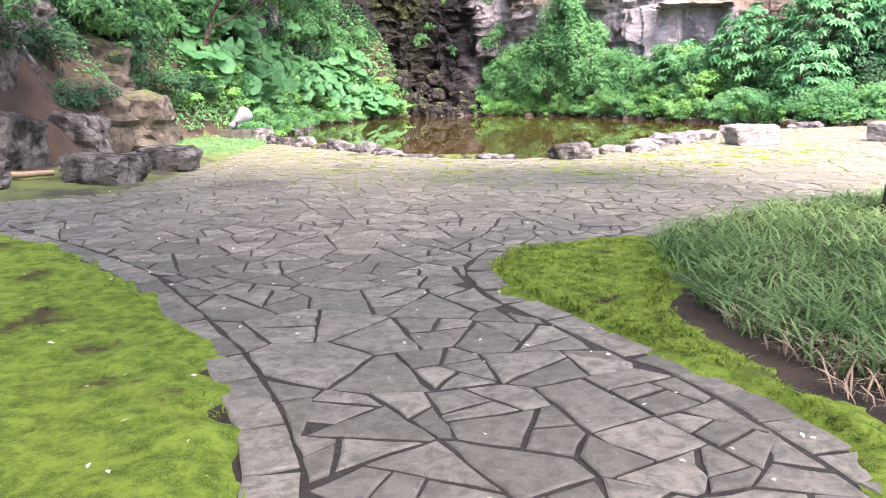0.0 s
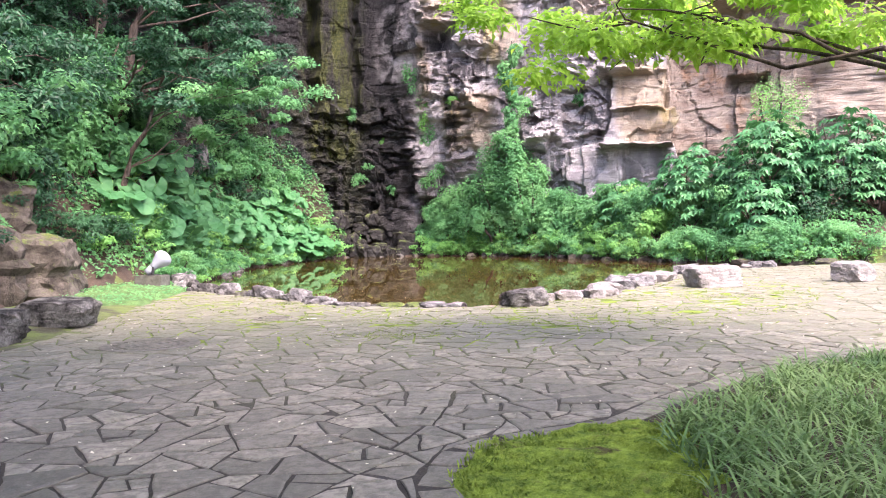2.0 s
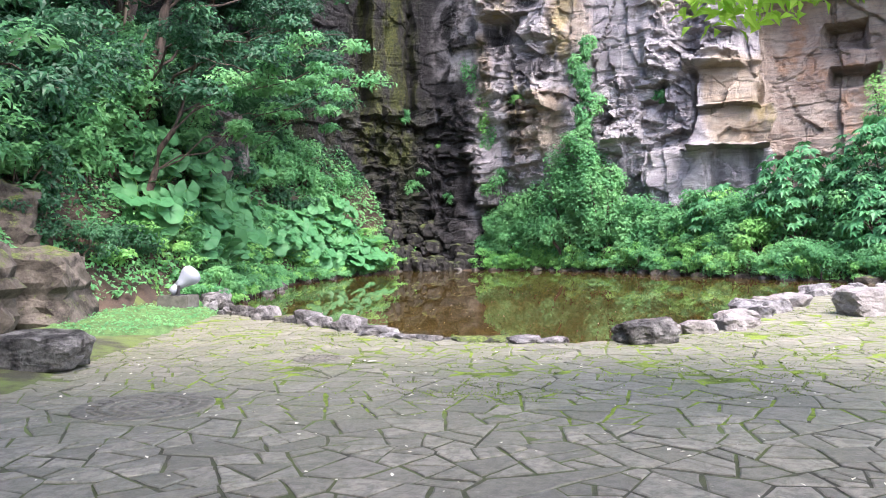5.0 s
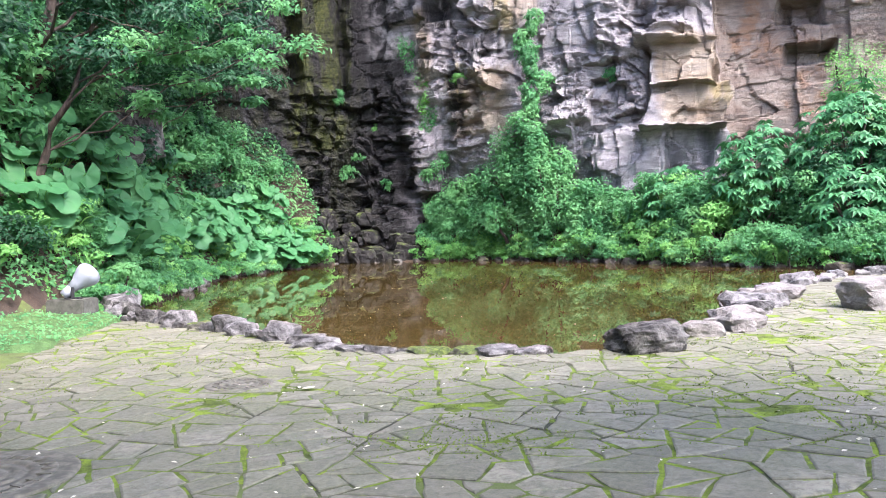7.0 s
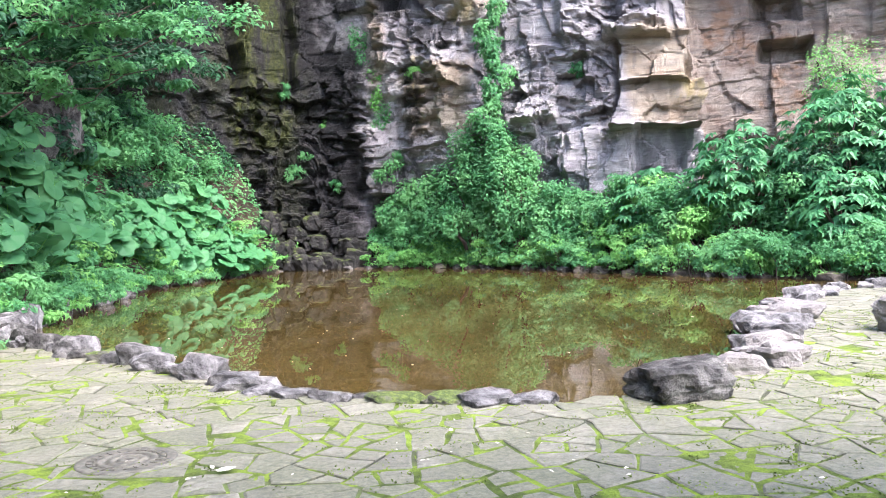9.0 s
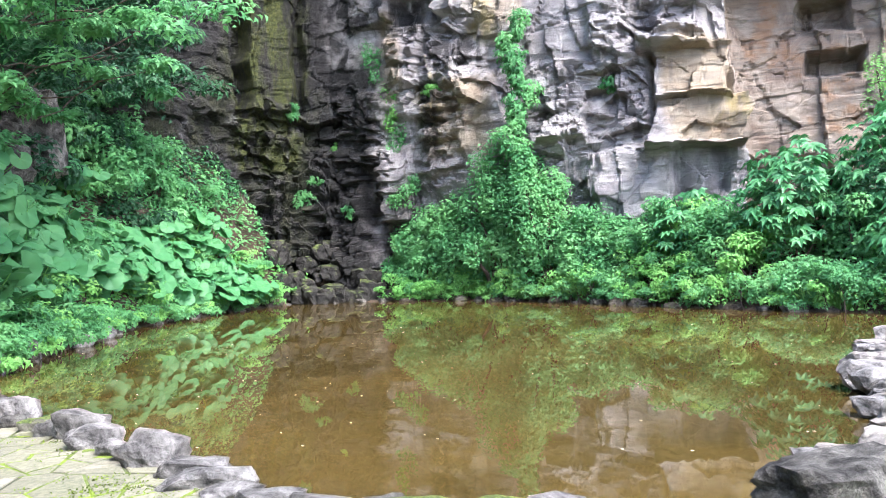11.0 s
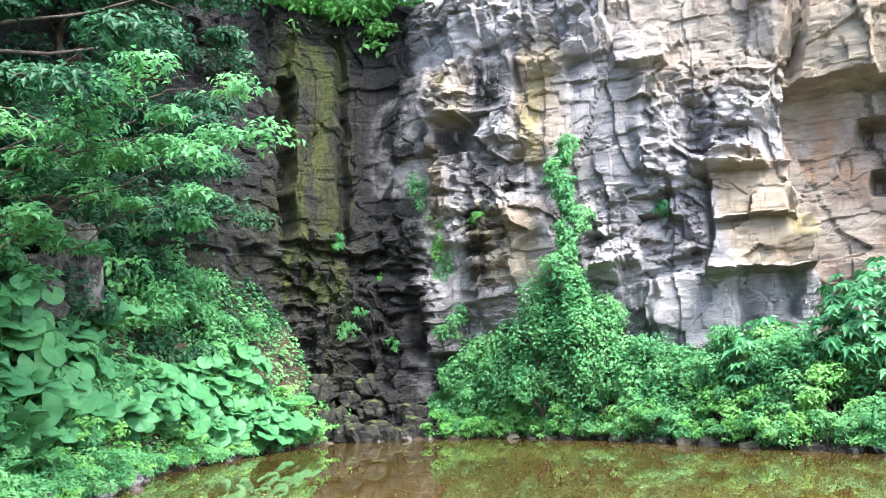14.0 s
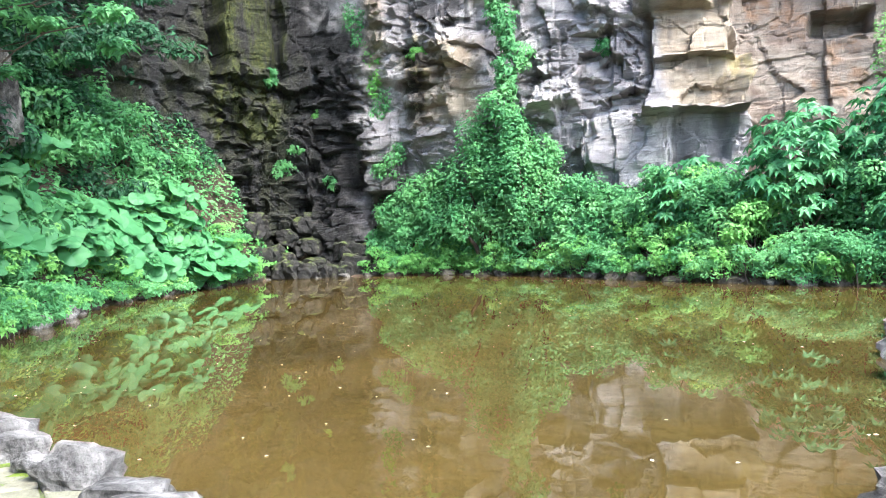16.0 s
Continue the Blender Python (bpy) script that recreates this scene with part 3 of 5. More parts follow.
# single masses and hollows: stretch along the face (world x), heights, how far they stand out, lean, slope of the face outwards below
for x0, x1, z0, z1, jut, lean, slope in ((8.0, 12.3, 0.6, 4.4, 0.95, 0.0, 0.12), (8.2, 10.3, 2.2, 4.5, 0.35, 0.0, 0.15), (9.7, 11.95, 4.3, 5.9, 0.95, 0.10, 0.20), (9.85, 11.7, 5.85, 7.55, 0.70, 0.10, 0.22),
                                         (9.5, 10.6, 7.35, 7.95, 0.6, 0.0, 0.4), (10.6, 11.3, 7.3, 8.0, 0.45, 0.0, 0.3), (9.4, 9.9, 7.9, 9.7, -0.45, 0.0, 0.0), (10.2, 11.5, 7.8, 10.4, 0.25, 0.25, 0.05),
                                         (6.6, 7.9, 4.9, 6.0, 0.45, 0.1, 0.3), (6.3, 8.3, 7.2, 8.4, 0.15, 0.0, 0.05), (6.2, 7.4, 11.6, 13.6, 0.45, 0.0, -0.15), (7.6, 9.0, 11.0, 12.2, 0.3, 0.0, 0.2),
                                         (2.0, 4.6, 10.35, 12.4, 0.35, 0.0, -0.05), (2.2, 3.5, 9.2, 10.3, -0.6, 0.0, 0.0), (3.55, 4.6, 9.3, 10.3, 0.25, 0.0, 0.1), (1.0, 2.1, 9.4, 12.4, 0.35, 0.0, 0.0),
                                         (3.3, 5.0, 6.2, 8.6, 0.25, 0.0, 0.1), (3.0, 3.9, 5.9, 6.4, 0.45, 0.0, 0.0), (4.8, 6.2, 8.4, 12.0, 0.2, 0.0, 0.0),
                                         (-3.05, -2.65, 6.4, 12.5, -0.9, 0.03, 0.0), (-1.1, -0.75, 6.6, 14.5, -0.5, -0.02, 0.0), (-2.6, -1.0, 6.6, 14.0, 0.35, 0.0, 0.0), (1.9, 2.6, 2.5, 5.2, 0.45, 0.0, 0.25), (1.2, 1.7, 2.4, 4.6, -0.6, 0.0, 0.0),
                                         (12.05, 30, -1, 9.8, -0.85, 0.0, 0.0), (11.9, 12.25, 3.0, 14.0, -0.35, 0.15, 0.0), (13.7, 14.9, 7.95, 8.75, -0.95, 0.0, 0.5), (13.9, 15.2, 6.5, 7.15, -1.0, 0.0, 0.5), (12.6, 14.2, 10.0, 12.2, 0.4, 0.0, 0.1)):
    k = box_mask(x0, x1, z0, z1, 0.10 if jut > 0 else 0.2, lean)
    D += k * (jut - slope * np.clip(ZZ - (z0 + z1) / 2, -1.5, 1.5))
beside = np.clip((UU - arc_at_x(1.2)) / 0.8, 0, 1)
D += np.clip((2.5 - ZZ) / 2.5, 0, 1) * 0.5 * (1 - beside) - beside * (0.3 + 0.8 * np.clip((4.2 - ZZ) / 2.5, 0, 1)) - np.clip(ZZ - 3, 0, 12) * 0.045
D += np.where(ZZ > 15.3, -(ZZ - 15.2) * 5, 0)
CX, CY = BX + NX * D, BY + NY * D
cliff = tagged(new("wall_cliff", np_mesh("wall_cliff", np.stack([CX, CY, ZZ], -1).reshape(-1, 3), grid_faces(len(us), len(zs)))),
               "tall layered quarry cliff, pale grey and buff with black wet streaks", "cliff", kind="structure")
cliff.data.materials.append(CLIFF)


def on_cliff(x, z):
    """The y of the cliff's face at a place along it and a height."""
    i, j = int(np.argmin(np.abs(us - arc_at_x(x)))), int(np.argmin(np.abs(zs - z)))
    return float(CX[i, j]), float(CY[i, j])


# ---- rocks ----
def ico(sub):
    b = bmesh.new()
    bmesh.ops.create_icosphere(b, subdivisions=sub, radius=1)
    v = np.array([p.co[:] for p in b.verts])
    f = np.array([[q.index for q in fc.verts] for fc in b.faces])
    b.free()
    return v, f


ICO = {k: ico(k) for k in (2, 3, 4)}


def rock_mesh(size, seed, sub=3, planes=9, flat_top=0.0, boxy=0.72, roughness=0.09, skew=0.22, beds=0.0):
    """A broken stone: a ball cut by chance planes, roughened; its base lies at z = 0."""
    r = np.random.default_rng(seed)
    v, f = ICO[sub]
    nrm = r.normal(0, 1, (planes, 3))
    nrm /= np.linalg.norm(nrm, axis=1)[:, None]
    nrm = np.concatenate([nrm, -nrm + r.normal(0, 0.35, nrm.shape)])
    nrm /= np.linalg.norm(nrm, axis=1)[:, None]
    dist = r.uniform(0.52, 0.80, 2 * planes)
    if boxy:
        box = np.array([(1, 0, 0), (-1, 0, 0), (0, 1, 0), (0, -1, 0), (0, 0, 1), (0, 0, -1)], float) + r.normal(0, skew, (6, 3))
        box /= np.linalg.norm(box, axis=1)[:, None]
        nrm, dist = np.concatenate([box, nrm[:6]]), np.concatenate([boxy * r.uniform(0.85, 1.15, 6), r.uniform(0.78, 0.98, 6)])
    if flat_top:
        nrm, dist = np.concatenate([nrm, [(0.05, 0.03, 1)]]), np.concatenate([dist, [flat_top]])
    dots = v @ nrm.T
    lim = np.where(dots > 0.02, dist / np.maximum(dots, 0.02), 9)
    rad = np.minimum(lim.min(1), 1.1)
    p = v * rad[:, None]
    k = np.array([noise.fractal(Vector(q) * 2.2 + Vector((seed, 0, 0)), 1.0, 2.0, 4) for q in p])
    k2 = np.array([noise.fractal(Vector(q) * 7 + Vector((0, seed, 0)), 1.0, 2.0, 3) for q in p])
    p = p * (1 + roughness * (1.6 * k + 0.7 * k2))[:, None] * np.asarray(size) * (0.5 / (boxy if boxy else 0.74))
    if beds:
        layer = np.floor((p[:, 2] + 0.15 * p[:, 0]) / 0.16 + 40).astype(int)
        p[:, :2] *= (1 + beds * (TABLE[layer % 256, seed % 256] - 0.5))[:, None]
    p[:, 2] -= np.quantile(p[:, 2], 0.12)
    return np_mesh("rock", p, f, False)


def rock(name, x, y, size, seed, material, label, z=None, turn=None, group="", category="rock", **kw):
    r = np.random.default_rng(seed + 500)
    me = rock_mesh(size, seed, **kw)
    me.materials.append(material)
    ob = new(name, me)
    z = float(ground_z(x, y)) if z is None else z
    ob.matrix_basis = pose(x, y, z - 0.02, 0, 0, r.uniform(0, 360) if turn is None else turn)
    return tagged(ob, label, category, group)


def along(line, start, stop, step):
    """Points every step along a line of points, between two of its corners."""
    p = np.array(line[start:stop])
    s = np.concatenate([[0], np.cumsum(np.hypot(*np.diff(p, axis=0).T))])
    t = np.arange(0, s[-1], step)
    return np.stack([np.interp(t, s, p[:, 0]), np.interp(t, s, p[:, 1])], 1)


rock("boulder", 2.52, 16.15, (0.72, 0.54, 0.34), 42, ROCK_DARK, "large dark boulder with pale flat top on the pond edge", z=0.0, turn=10, sub=4, roughness=0.10, skew=0.13)
EDGE_GROUP = "stones along the pond edge"
for i, (x, y) in enumerate(along(NEAR_EDGE, 0, 13, 0.36)):
    low = x > -1.3
    s = rng.uniform(0.18, 0.38) if low else rng.uniform(0.17, 0.38)
    mat = ROCK_MOSSY if rng.random() < (0.45 if low else 0.12) else (ROCK_GREY if rng.random() < 0.6 else ROCK_DARK)
    rock("edge_stone", x + rng.normal(0, 0.05), y + 0.08 + rng.normal(0, 0.06), (s * 1.35, s * 0.9, s * (0.5 if low else 0.85)), 100 + i, mat,
         "weathered grey stone set along the pond edge" if mat != ROCK_MOSSY else "moss-covered stone set along the pond edge", z=-0.06, group=EDGE_GROUP, turn=rng.uniform(-40, 40))
for i, (x, y) in enumerate(along(NEAR_EDGE, 13, 23, 0.38)):
    for k in range(2 if 3.4 < x < 7 else 1):
        s = rng.uniform(0.20, 0.42)
        rock("edge_stone", x + rng.normal(0, 0.12) + 0.25 * k, y + rng.normal(0, 0.12) + 0.1, (s * 1.4, s, s * 0.7), 200 + i * 2 + k, ROCK_GREY if rng.random() < 0.5 else ROCK_PALE,
             "pale angular stone piled along the pond edge", z=-0.05, group=EDGE_GROUP)
for i, (x, y) in enumerate(along(FAR_EDGE, 0, 13, 0.8)):
    s = rng.uniform(0.15, 0.48)
    rock("bank_stone", x + rng.normal(0, 0.1), y + rng.normal(0, 0.1), (s * 1.5, s, s * 0.7), 300 + i, ROCK_DARK if rng.random() < 0.5 else ROCK_BROWN, "half-sunk grey stone at the far waterline", z=-0.14, group="stones at the far bank", sub=2)
for i in range(80):
    x, k = rng.uniform(-2.2, 2.6), rng.uniform(0, 1)
    s = rng.uniform(0.2, 0.65)
    rock("cascade_rock", x, 39.6 + k * 1.7, (s * 1.2, s, s), 400 + i, ROCK_WET, "wet black broken rock below the cliff gully", z=float(ground_z(x, 39.6 + k * 1.7)) - 0.1 + 0.9 * k * k, group="wet rocks in the gully")
for i, (x, y, s) in enumerate(((-4.75, 22.2, 0.55), (-4.95, 22.9, 0.75), (-5.15, 23.7, 0.65), (-5.3, 24.4, 0.8), (-5.4, 25.3, 0.6), (-5.35, 26.2, 0.75), (-5.25, 27.4, 0.5), (-4.4, 21.6, 0.4), (-4.95, 28.6, 0.55), (-4.9, 30.2, 0.5))):
    rock("bank_rock", x, y, (s * 0.85, s * 0.75, s * 0.6), 450 + i, ROCK_GREY, "grey rock at the foot of the planted bank", z=-0.12, group="rocks at the bank foot")
rock("stone_seat", -5.35, 13.15, (1.25, 0.85, 0.52), 71, ROCK_DARK, "flat-topped dark stone block used as a seat", z=0.0, turn=-22, sub=4, skew=0.08, roughness=0.05, category="stone seat", group="stone seats")
rock("stone_seat", -5.0, 15.0, (1.05, 0.7, 0.44), 72, ROCK_DARK, "low dark stone block used as a seat", z=0.02, turn=-8, sub=4, skew=0.08, roughness=0.05, category="stone seat", group="stone seats")
for x, y, sz, sd, tn in ((7.05, 18.8, (1.05, 0.7, 0.46), 81, 12), (10.3, 19.1, (0.7, 0.6, 0.46), 82, 30), (10.3, 16.6, (1.0, 0.7, 0.48), 83, 5)):
    rock("stone_seat", x, y, sz, sd, ROCK_PALE, "pale squared stone block on the paving", z=0.0, turn=tn, sub=4, skew=0.08, roughness=0.05, category="stone seat", group="stone seats")
for x, y, sz, sd, tn, zz in ((-6.9, 18.9, (1.7, 1.5, 1.3), 91, 20, 0.05), (-7.6, 17.3, (1.6, 1.3, 1.5), 92, 50, 0.2), (-7.1, 15.9, (1.3, 1.1, 0.9), 93, 10, 0.1), (-8.6, 15.5, (1.9, 1.6, 2.0), 94, 0, 0.9),
                         (-7.4, 13.9, (1.3, 1.0, 1.1), 95, 70, 0.1), (-6.9, 12.4, (0.7, 0.5, 0.4), 96, 0, 0.05), (-7.9, 12.0, (0.9, 0.7, 0.7), 97, 30, 0.2), (-8.6, 20.5, (2.0, 1.6, 1.5), 98, 15, 1.2), (-9.2, 17.6, (2.2, 1.8, 1.7), 99, 45, 2.2), (-6.6, 31.2, (1.2, 1.0, 2.3), 90, 15, 3.4), (-6.9, 29.6, (1.3, 1.0, 1.2), 89, 40, 3.2)):
    # all but the outcrop take the dark rock, which puts the bank's shade into their colour
    rock("bank_boulder", x, y, sz, sd, ROCK_BROWN if sd in (91, 92, 98) else ROCK_DARK, "brown weathered boulder in the soil bank", z=zz, turn=tn, sub=4, skew=0.12, roughness=0.09, beds=0.10, group="boulders in the bank")


# ---- moss and grass ----
def patch(name, poly, z, height, step, material, label, category):
    """A low mossy cushion over a polygon, thinned to the ground at its rim."""
    lo, hi = poly.min(0), poly.max(0)
    px, py = spread(lo[0], hi[0] + step, step), spread(lo[1], hi[1] + step, step)
    X, Y = np.meshgrid(px, py, indexing="ij")
    wob = (fbm(X * 3.5, Y * 3.5, 4, 21) - 0.42) * 0.5
    rim = np.clip((np.where(inside(poly, X, Y), 1, -1) * edge_distance(poly, X, Y) + wob) / 0.18, -0.6, 1)
    Z = np.maximum(ground_z(X, Y), z - 0.035) + 0.01 + height * rim * (0.3 + 1.4 * fbm(X * 6, Y * 6, 3, 22))
    f = grid_faces(len(px), len(py))
    keep = (rim.ravel()[f] > -0.55).any(1)
    return tagged(part(name, np_mesh(name, np.stack([X, Y, Z], -1).reshape(-1, 3), f[keep], True), material), label, category, kind="structure")


def sample(poly, n, seed):
    r = np.random.default_rng(seed)
    lo, hi = poly.min(0), poly.max(0)
    p = r.uniform(lo, hi, (n * 4, 2))
    return p[inside(poly, p[:, 0], p[:, 1])][:n]


MOSS_RIGHT = np.array([(1.72, 2.0), (1.72, 3.16), (1.47, 4.05), (1.24, 4.38), (0.92, 5.07), (0.55, 5.74), (0.4, 6.6), (0.65, 7.3), (1.8, 7.75), (2.2, 7.5), (1.75, 6.2), (1.48, 5.4), (1.46, 4.7), (1.62, 4.0), (1.80, 3.3), (1.88, 2.0)])
patch("ground_moss", MOSS_LEFT[1:], 0.0, 0.045, 0.06, MOSS, "bright green moss lawn with bare brown spots", "moss")
patch("ground_moss", MOSS_RIGHT, 0.0, 0.04, 0.05, MOSS, "bright green moss strip beside the paving", "moss")
patch("ground_creeper", MOSS_PATCH, 0.0, 0.07, 0.05, CREEPER, "low green creeping plants below the bank", "ground cover")
GRASS_BED = np.array([(2.9, 1.0), (2.3, 3.4), (1.98, 4.1), (1.78, 4.8), (1.70, 5.8), (1.86, 7.2), (2.6, 8.3), (3.7, 9.2), (4.8, 9.75), (6.0, 10.4), (9, 11.8), (12, 12.5), (12, 1)])


def tufts(name, p, height, width, material, label, seed, lean=0.5, blades=5, z=None):
    """Bent grass blades of three quads, several to a tuft."""
    r = np.random.default_rng(seed)
    n = len(p) * blades
    base = np.repeat(p, blades, 0) + r.normal(0, 0.03, (n, 2))
    h = height * r.uniform(0.55, 1.2, n)
    a = r.uniform(0, 2 * np.pi, n)
    d = np.stack([np.cos(a), np.sin(a)], 1)
    s = np.stack([-d[:, 1], d[:, 0]], 1) * width
    zb = ground_z(base[:, 0], base[:, 1]) if z is None else np.full(n, z)
    rows = []
    for k, wk in ((0, 0.6), (0.4, 1.0), (0.75, 0.7), (1.0, 0.08)):
        out = lean * h * k ** 1.8 * r.uniform(0.6, 1.4, n)
        up = h * (k - 0.30 * lean * k ** 3)
        for sg in (-1, 1):
            rows.append(np.column_stack([base + d * out[:, None] + sg * s * wk, zb + up]))
    v = np.stack(rows, 1).reshape(-1, 3)
    b = np.arange(n)[:, None] * 8
    f = np.concatenate([b + np.array([[i, i + 1, i + 3, i + 2]]) for i in (0, 2, 4)], 1).reshape(-1, 4)
    return tagged(part(name, np_mesh(name, v, f), material), label, "grass", kind="stuff")


p = sample(GRASS_BED, 6500, 31)
p = p[(p[:, 0] < 8.5)]
tufts("grass", p, 0.27, 0.009, GRASS, "dense green ornamental grass bed beside the path", 32, lean=1.0, blades=6)
p = sample(np.array([(1.95, 3.6), (1.8, 5.0), (1.8, 5.6), (2.2, 5.4), (2.2, 4.4), (2.7, 3.4), (2.6, 2.4)]), 120, 33)
tufts("dry_grass", p, 0.16, 0.006, DRY, "withered straw-coloured grass at the bed's rim", 34, lean=1.1, blades=5)
for poly, n, sd in ((MOSS_LEFT[1:], 5200, 35), (MOSS_RIGHT, 2600, 36)):
    p = sample(poly, n, sd)
    p = p[(p[:, 1] > 1.5) & (p[:, 0] > -6)]
    tufts("moss_fronds", p, 0.05, 0.006, MOSS, "tiny upright moss fronds", sd + 5, lean=0.9, blades=3, z=0.01)


# ---- plants ----
def cloud(n, centre, radii, seed, shell=0.45, up=0.5):
    """Leaf places in an ellipsoid, denser to its skin, and normals that face out and up."""
    r = np.random.default_rng(seed)
    d = r.normal(0, 1, (n, 3))
    d /= np.linalg.norm(d, axis=1)[:, None]
    k = r.uniform(shell, 1, n) ** 0.6
    p = np.asarray(centre) + d * k[:, None] * np.asarray(radii)
    return p, d + np.array([0.15, -0.7, up * 2]) + r.normal(0, 0.45, (n, 3))


def shrub(name, x, y, size, n, leaf, material, label, seed, z=None, blobs=9, aspect=0.5, droop=0.25, category="shrub", group="", up=0.6, stems=6):
    """A shrub: bent stems and a crown of leaves in uneven blobs with gaps."""
    r = np.random.default_rng(seed)
    z = float(ground_z(x, y)) if z is None else z
    thing = tagged(new(name), label, category, group)
    thing.matrix_basis = pose(x, y, z)
    sx, sy, sz = size
    ps, ns, runs = [], [], []
    for b in range(blobs):
        a, q = r.uniform(0, 2 * np.pi), r.uniform(0.15, 0.8)
        h = r.uniform(0.22, 0.88)
        wide = math.sqrt(max(0.15, 1 - (h - 0.35) ** 2 * 1.6))
        c0 = np.array([math.cos(a) * q * sx * 0.5 * wide, math.sin(a) * q * sy * 0.5 * wide, h * sz])
        rad = np.array([sx, sy, sz * 0.75]) * r.uniform(0.14, 0.27)
        p, nn = cloud(n // blobs, c0, rad, seed * 31 + b, up=up)
        p[:, 2] = np.maximum(p[:, 2], 0.03)
        ps.append(p), ns.append(nn)
        if b < stems:
            runs.append((bend((r.normal(0, 0.08), r.normal(0, 0.08), -0.05), c0, 0.08, 0.03, 6, seed + b), np.linspace(0.022, 0.007, 6) * max(sz, 0.5)))
    pos, nrm = np.concatenate(ps), np.concatenate(ns)
    part("foliage", leaf_mesh("foliage", pos, nrm, leaf * r.uniform(0.6, 1.25, len(pos)), aspect, droop, seed), material, thing)
    for run in runs:
        part("stem", tubes_mesh("stem", [run], 5), BARK, thing)
    return thing


def round_leaf(seed):
    """A broad round butterbur leaf with a notch at the stalk and a wavy rim; its stalk meets it at the origin."""
    r = np.random.default_rng(seed)
    a = np.linspace(radians(-158), radians(158), 19)
    ring = []
    for k, h in ((0.0, -0.10), (0.5, 0.0), (1.0, 0.02)):
        rad = k * (0.92 + 0.10 * np.cos(a) + 0.03 * np.cos(7 * a + seed) + r.normal(0, 0.012, len(a)))
        ring.append(np.stack([np.sin(a) * rad, np.cos(a) * rad, h + k * 0.07 * np.cos(5 * a + seed) - 0.12 * k * k * np.abs(np.cos(a))], 1))
    return np_mesh("leaf", np.concatenate(ring), np.concatenate([grid_faces(3, len(a))]), True)


ROUND = [round_leaf(i) for i in range(4)]
for me in ROUND:
    me.materials.append(LEAF_BUTTERBUR)


def butterbur(x, y, seed, count=9, reach=0.55, tall=0.7, big=0.30):
    r = np.random.default_rng(seed)
    thing = tagged(new("butterbur_plant"), "butterbur with broad round pale green leaves on the bank", "plant", "butterburs on the bank")
    thing.matrix_basis = pose(x, y, max(-0.02, float(ground_z(x, y))))
    for i in range(count):
        a, q = r.uniform(0, 2 * np.pi), r.uniform(0.2, 1) * reach
        tip = np.array([math.cos(a) * q + 0.12, math.sin(a) * q - 0.12, tall * r.uniform(0.5, 1.15)])
        lf = new("leaf", ROUND[int(r.integers(4))])
        lf.parent = thing
        s = big * r.uniform(0.6, 1.2)
        face = Vector((0.50, -0.45, 0.85)) + Vector(r.normal(0, 0.36, 3))
        lf.matrix_basis = Matrix.Translation(tip) @ face.to_track_quat("Z", "Y").to_matrix().to_4x4() @ Matrix.Rotation(r.uniform(2.3, 4.0), 4, "Z") @ Matrix.Scale(s, 4)
        part("stalk", tubes_mesh("stalk", [(bend((0, 0, 0), tip, 0.05, 0.02, 5, seed + i), np.linspace(0.014, 0.009, 5))], 5), LEAF_LIGHT, thing)
    return thing


def up_bank(y, d):
    """A place d metres up the bank from its foot."""
    return float(bank_x(y)) - d


for i in range(112):
    y = rng.uniform(23.5, 38.4)
    d = rng.uniform(0.25, 1.75) * np.interp(y, [23, 30, 38], [1.0, 1.0, 0.7]) - np.interp(y, [30, 35], [0, 0.35])
    butterbur(up_bank(y, d), y, 900 + i, count=int(rng.integers(7, 12)), tall=rng.uniform(0.55, 0.95), big=np.interp(y, [24, 38], [0.30, 0.30]))

for i in range(46):
    y = 22.6 + i * 0.36
    shrub("bank_herb", up_bank(y, rng.uniform(-0.55, -0.05)), y, (1.0, 1.0, rng.uniform(0.35, 0.6)), 420, 0.085, LEAF_MID if i % 3 else LEAF_LIGHT,
          "green herbs overhanging the water at the bank", 1700 + i, blobs=6, group="herbs on the left bank", category="herb", stems=2, z=-0.05)
for i in range(60):
    y = rng.uniform(21.8, 39.3)
    shrub("bank_herb", up_bank(y, rng.uniform(-0.25, 0.8)), y, (1.4, 1.3, rng.uniform(0.45, 0.85)), 480, 0.11, LEAF_MID if rng.random() < 0.55 else LEAF_LIGHT,
          "low bright green herbs along the waterline", 1000 + i, blobs=7, group="herbs on the left bank", category="herb", stems=2)
for i in range(34):
    y = rng.uniform(25.0, 39.0)
    shrub("bank_shrub", up_bank(y, rng.uniform(0.2, 1.9)), y, (1.5, 1.4, rng.uniform(0.7, 1.2)), 620, 0.15, LEAF_MID, "bright green leafy shrub among the butterburs", 1060 + i, blobs=8, group="shrubs on the left bank", stems=3)
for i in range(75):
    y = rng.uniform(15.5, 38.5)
    shrub("bank_shrub", up_bank(y, rng.uniform(1.2, 4.8)), y, (rng.uniform(1.6, 2.6), rng.uniform(1.6, 2.6), rng.uniform(1.0, 2.0)), 950, 0.18, LEAF_DEEP_SHADED if rng.random() < 0.62 else LEAF_MID,
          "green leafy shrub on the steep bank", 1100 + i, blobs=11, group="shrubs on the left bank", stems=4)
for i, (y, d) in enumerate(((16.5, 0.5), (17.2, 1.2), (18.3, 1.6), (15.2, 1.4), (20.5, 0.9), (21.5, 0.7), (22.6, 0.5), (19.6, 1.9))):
    shrub("bank_shrub", up_bank(y, d), y, (1.7, 1.6, 0.9), 1000, 0.10, LEAF_DEEP_SHADED, "dark green leafy shrub between the boulders", 1160 + i, blobs=10, group="shrubs on the left bank", stems=3)


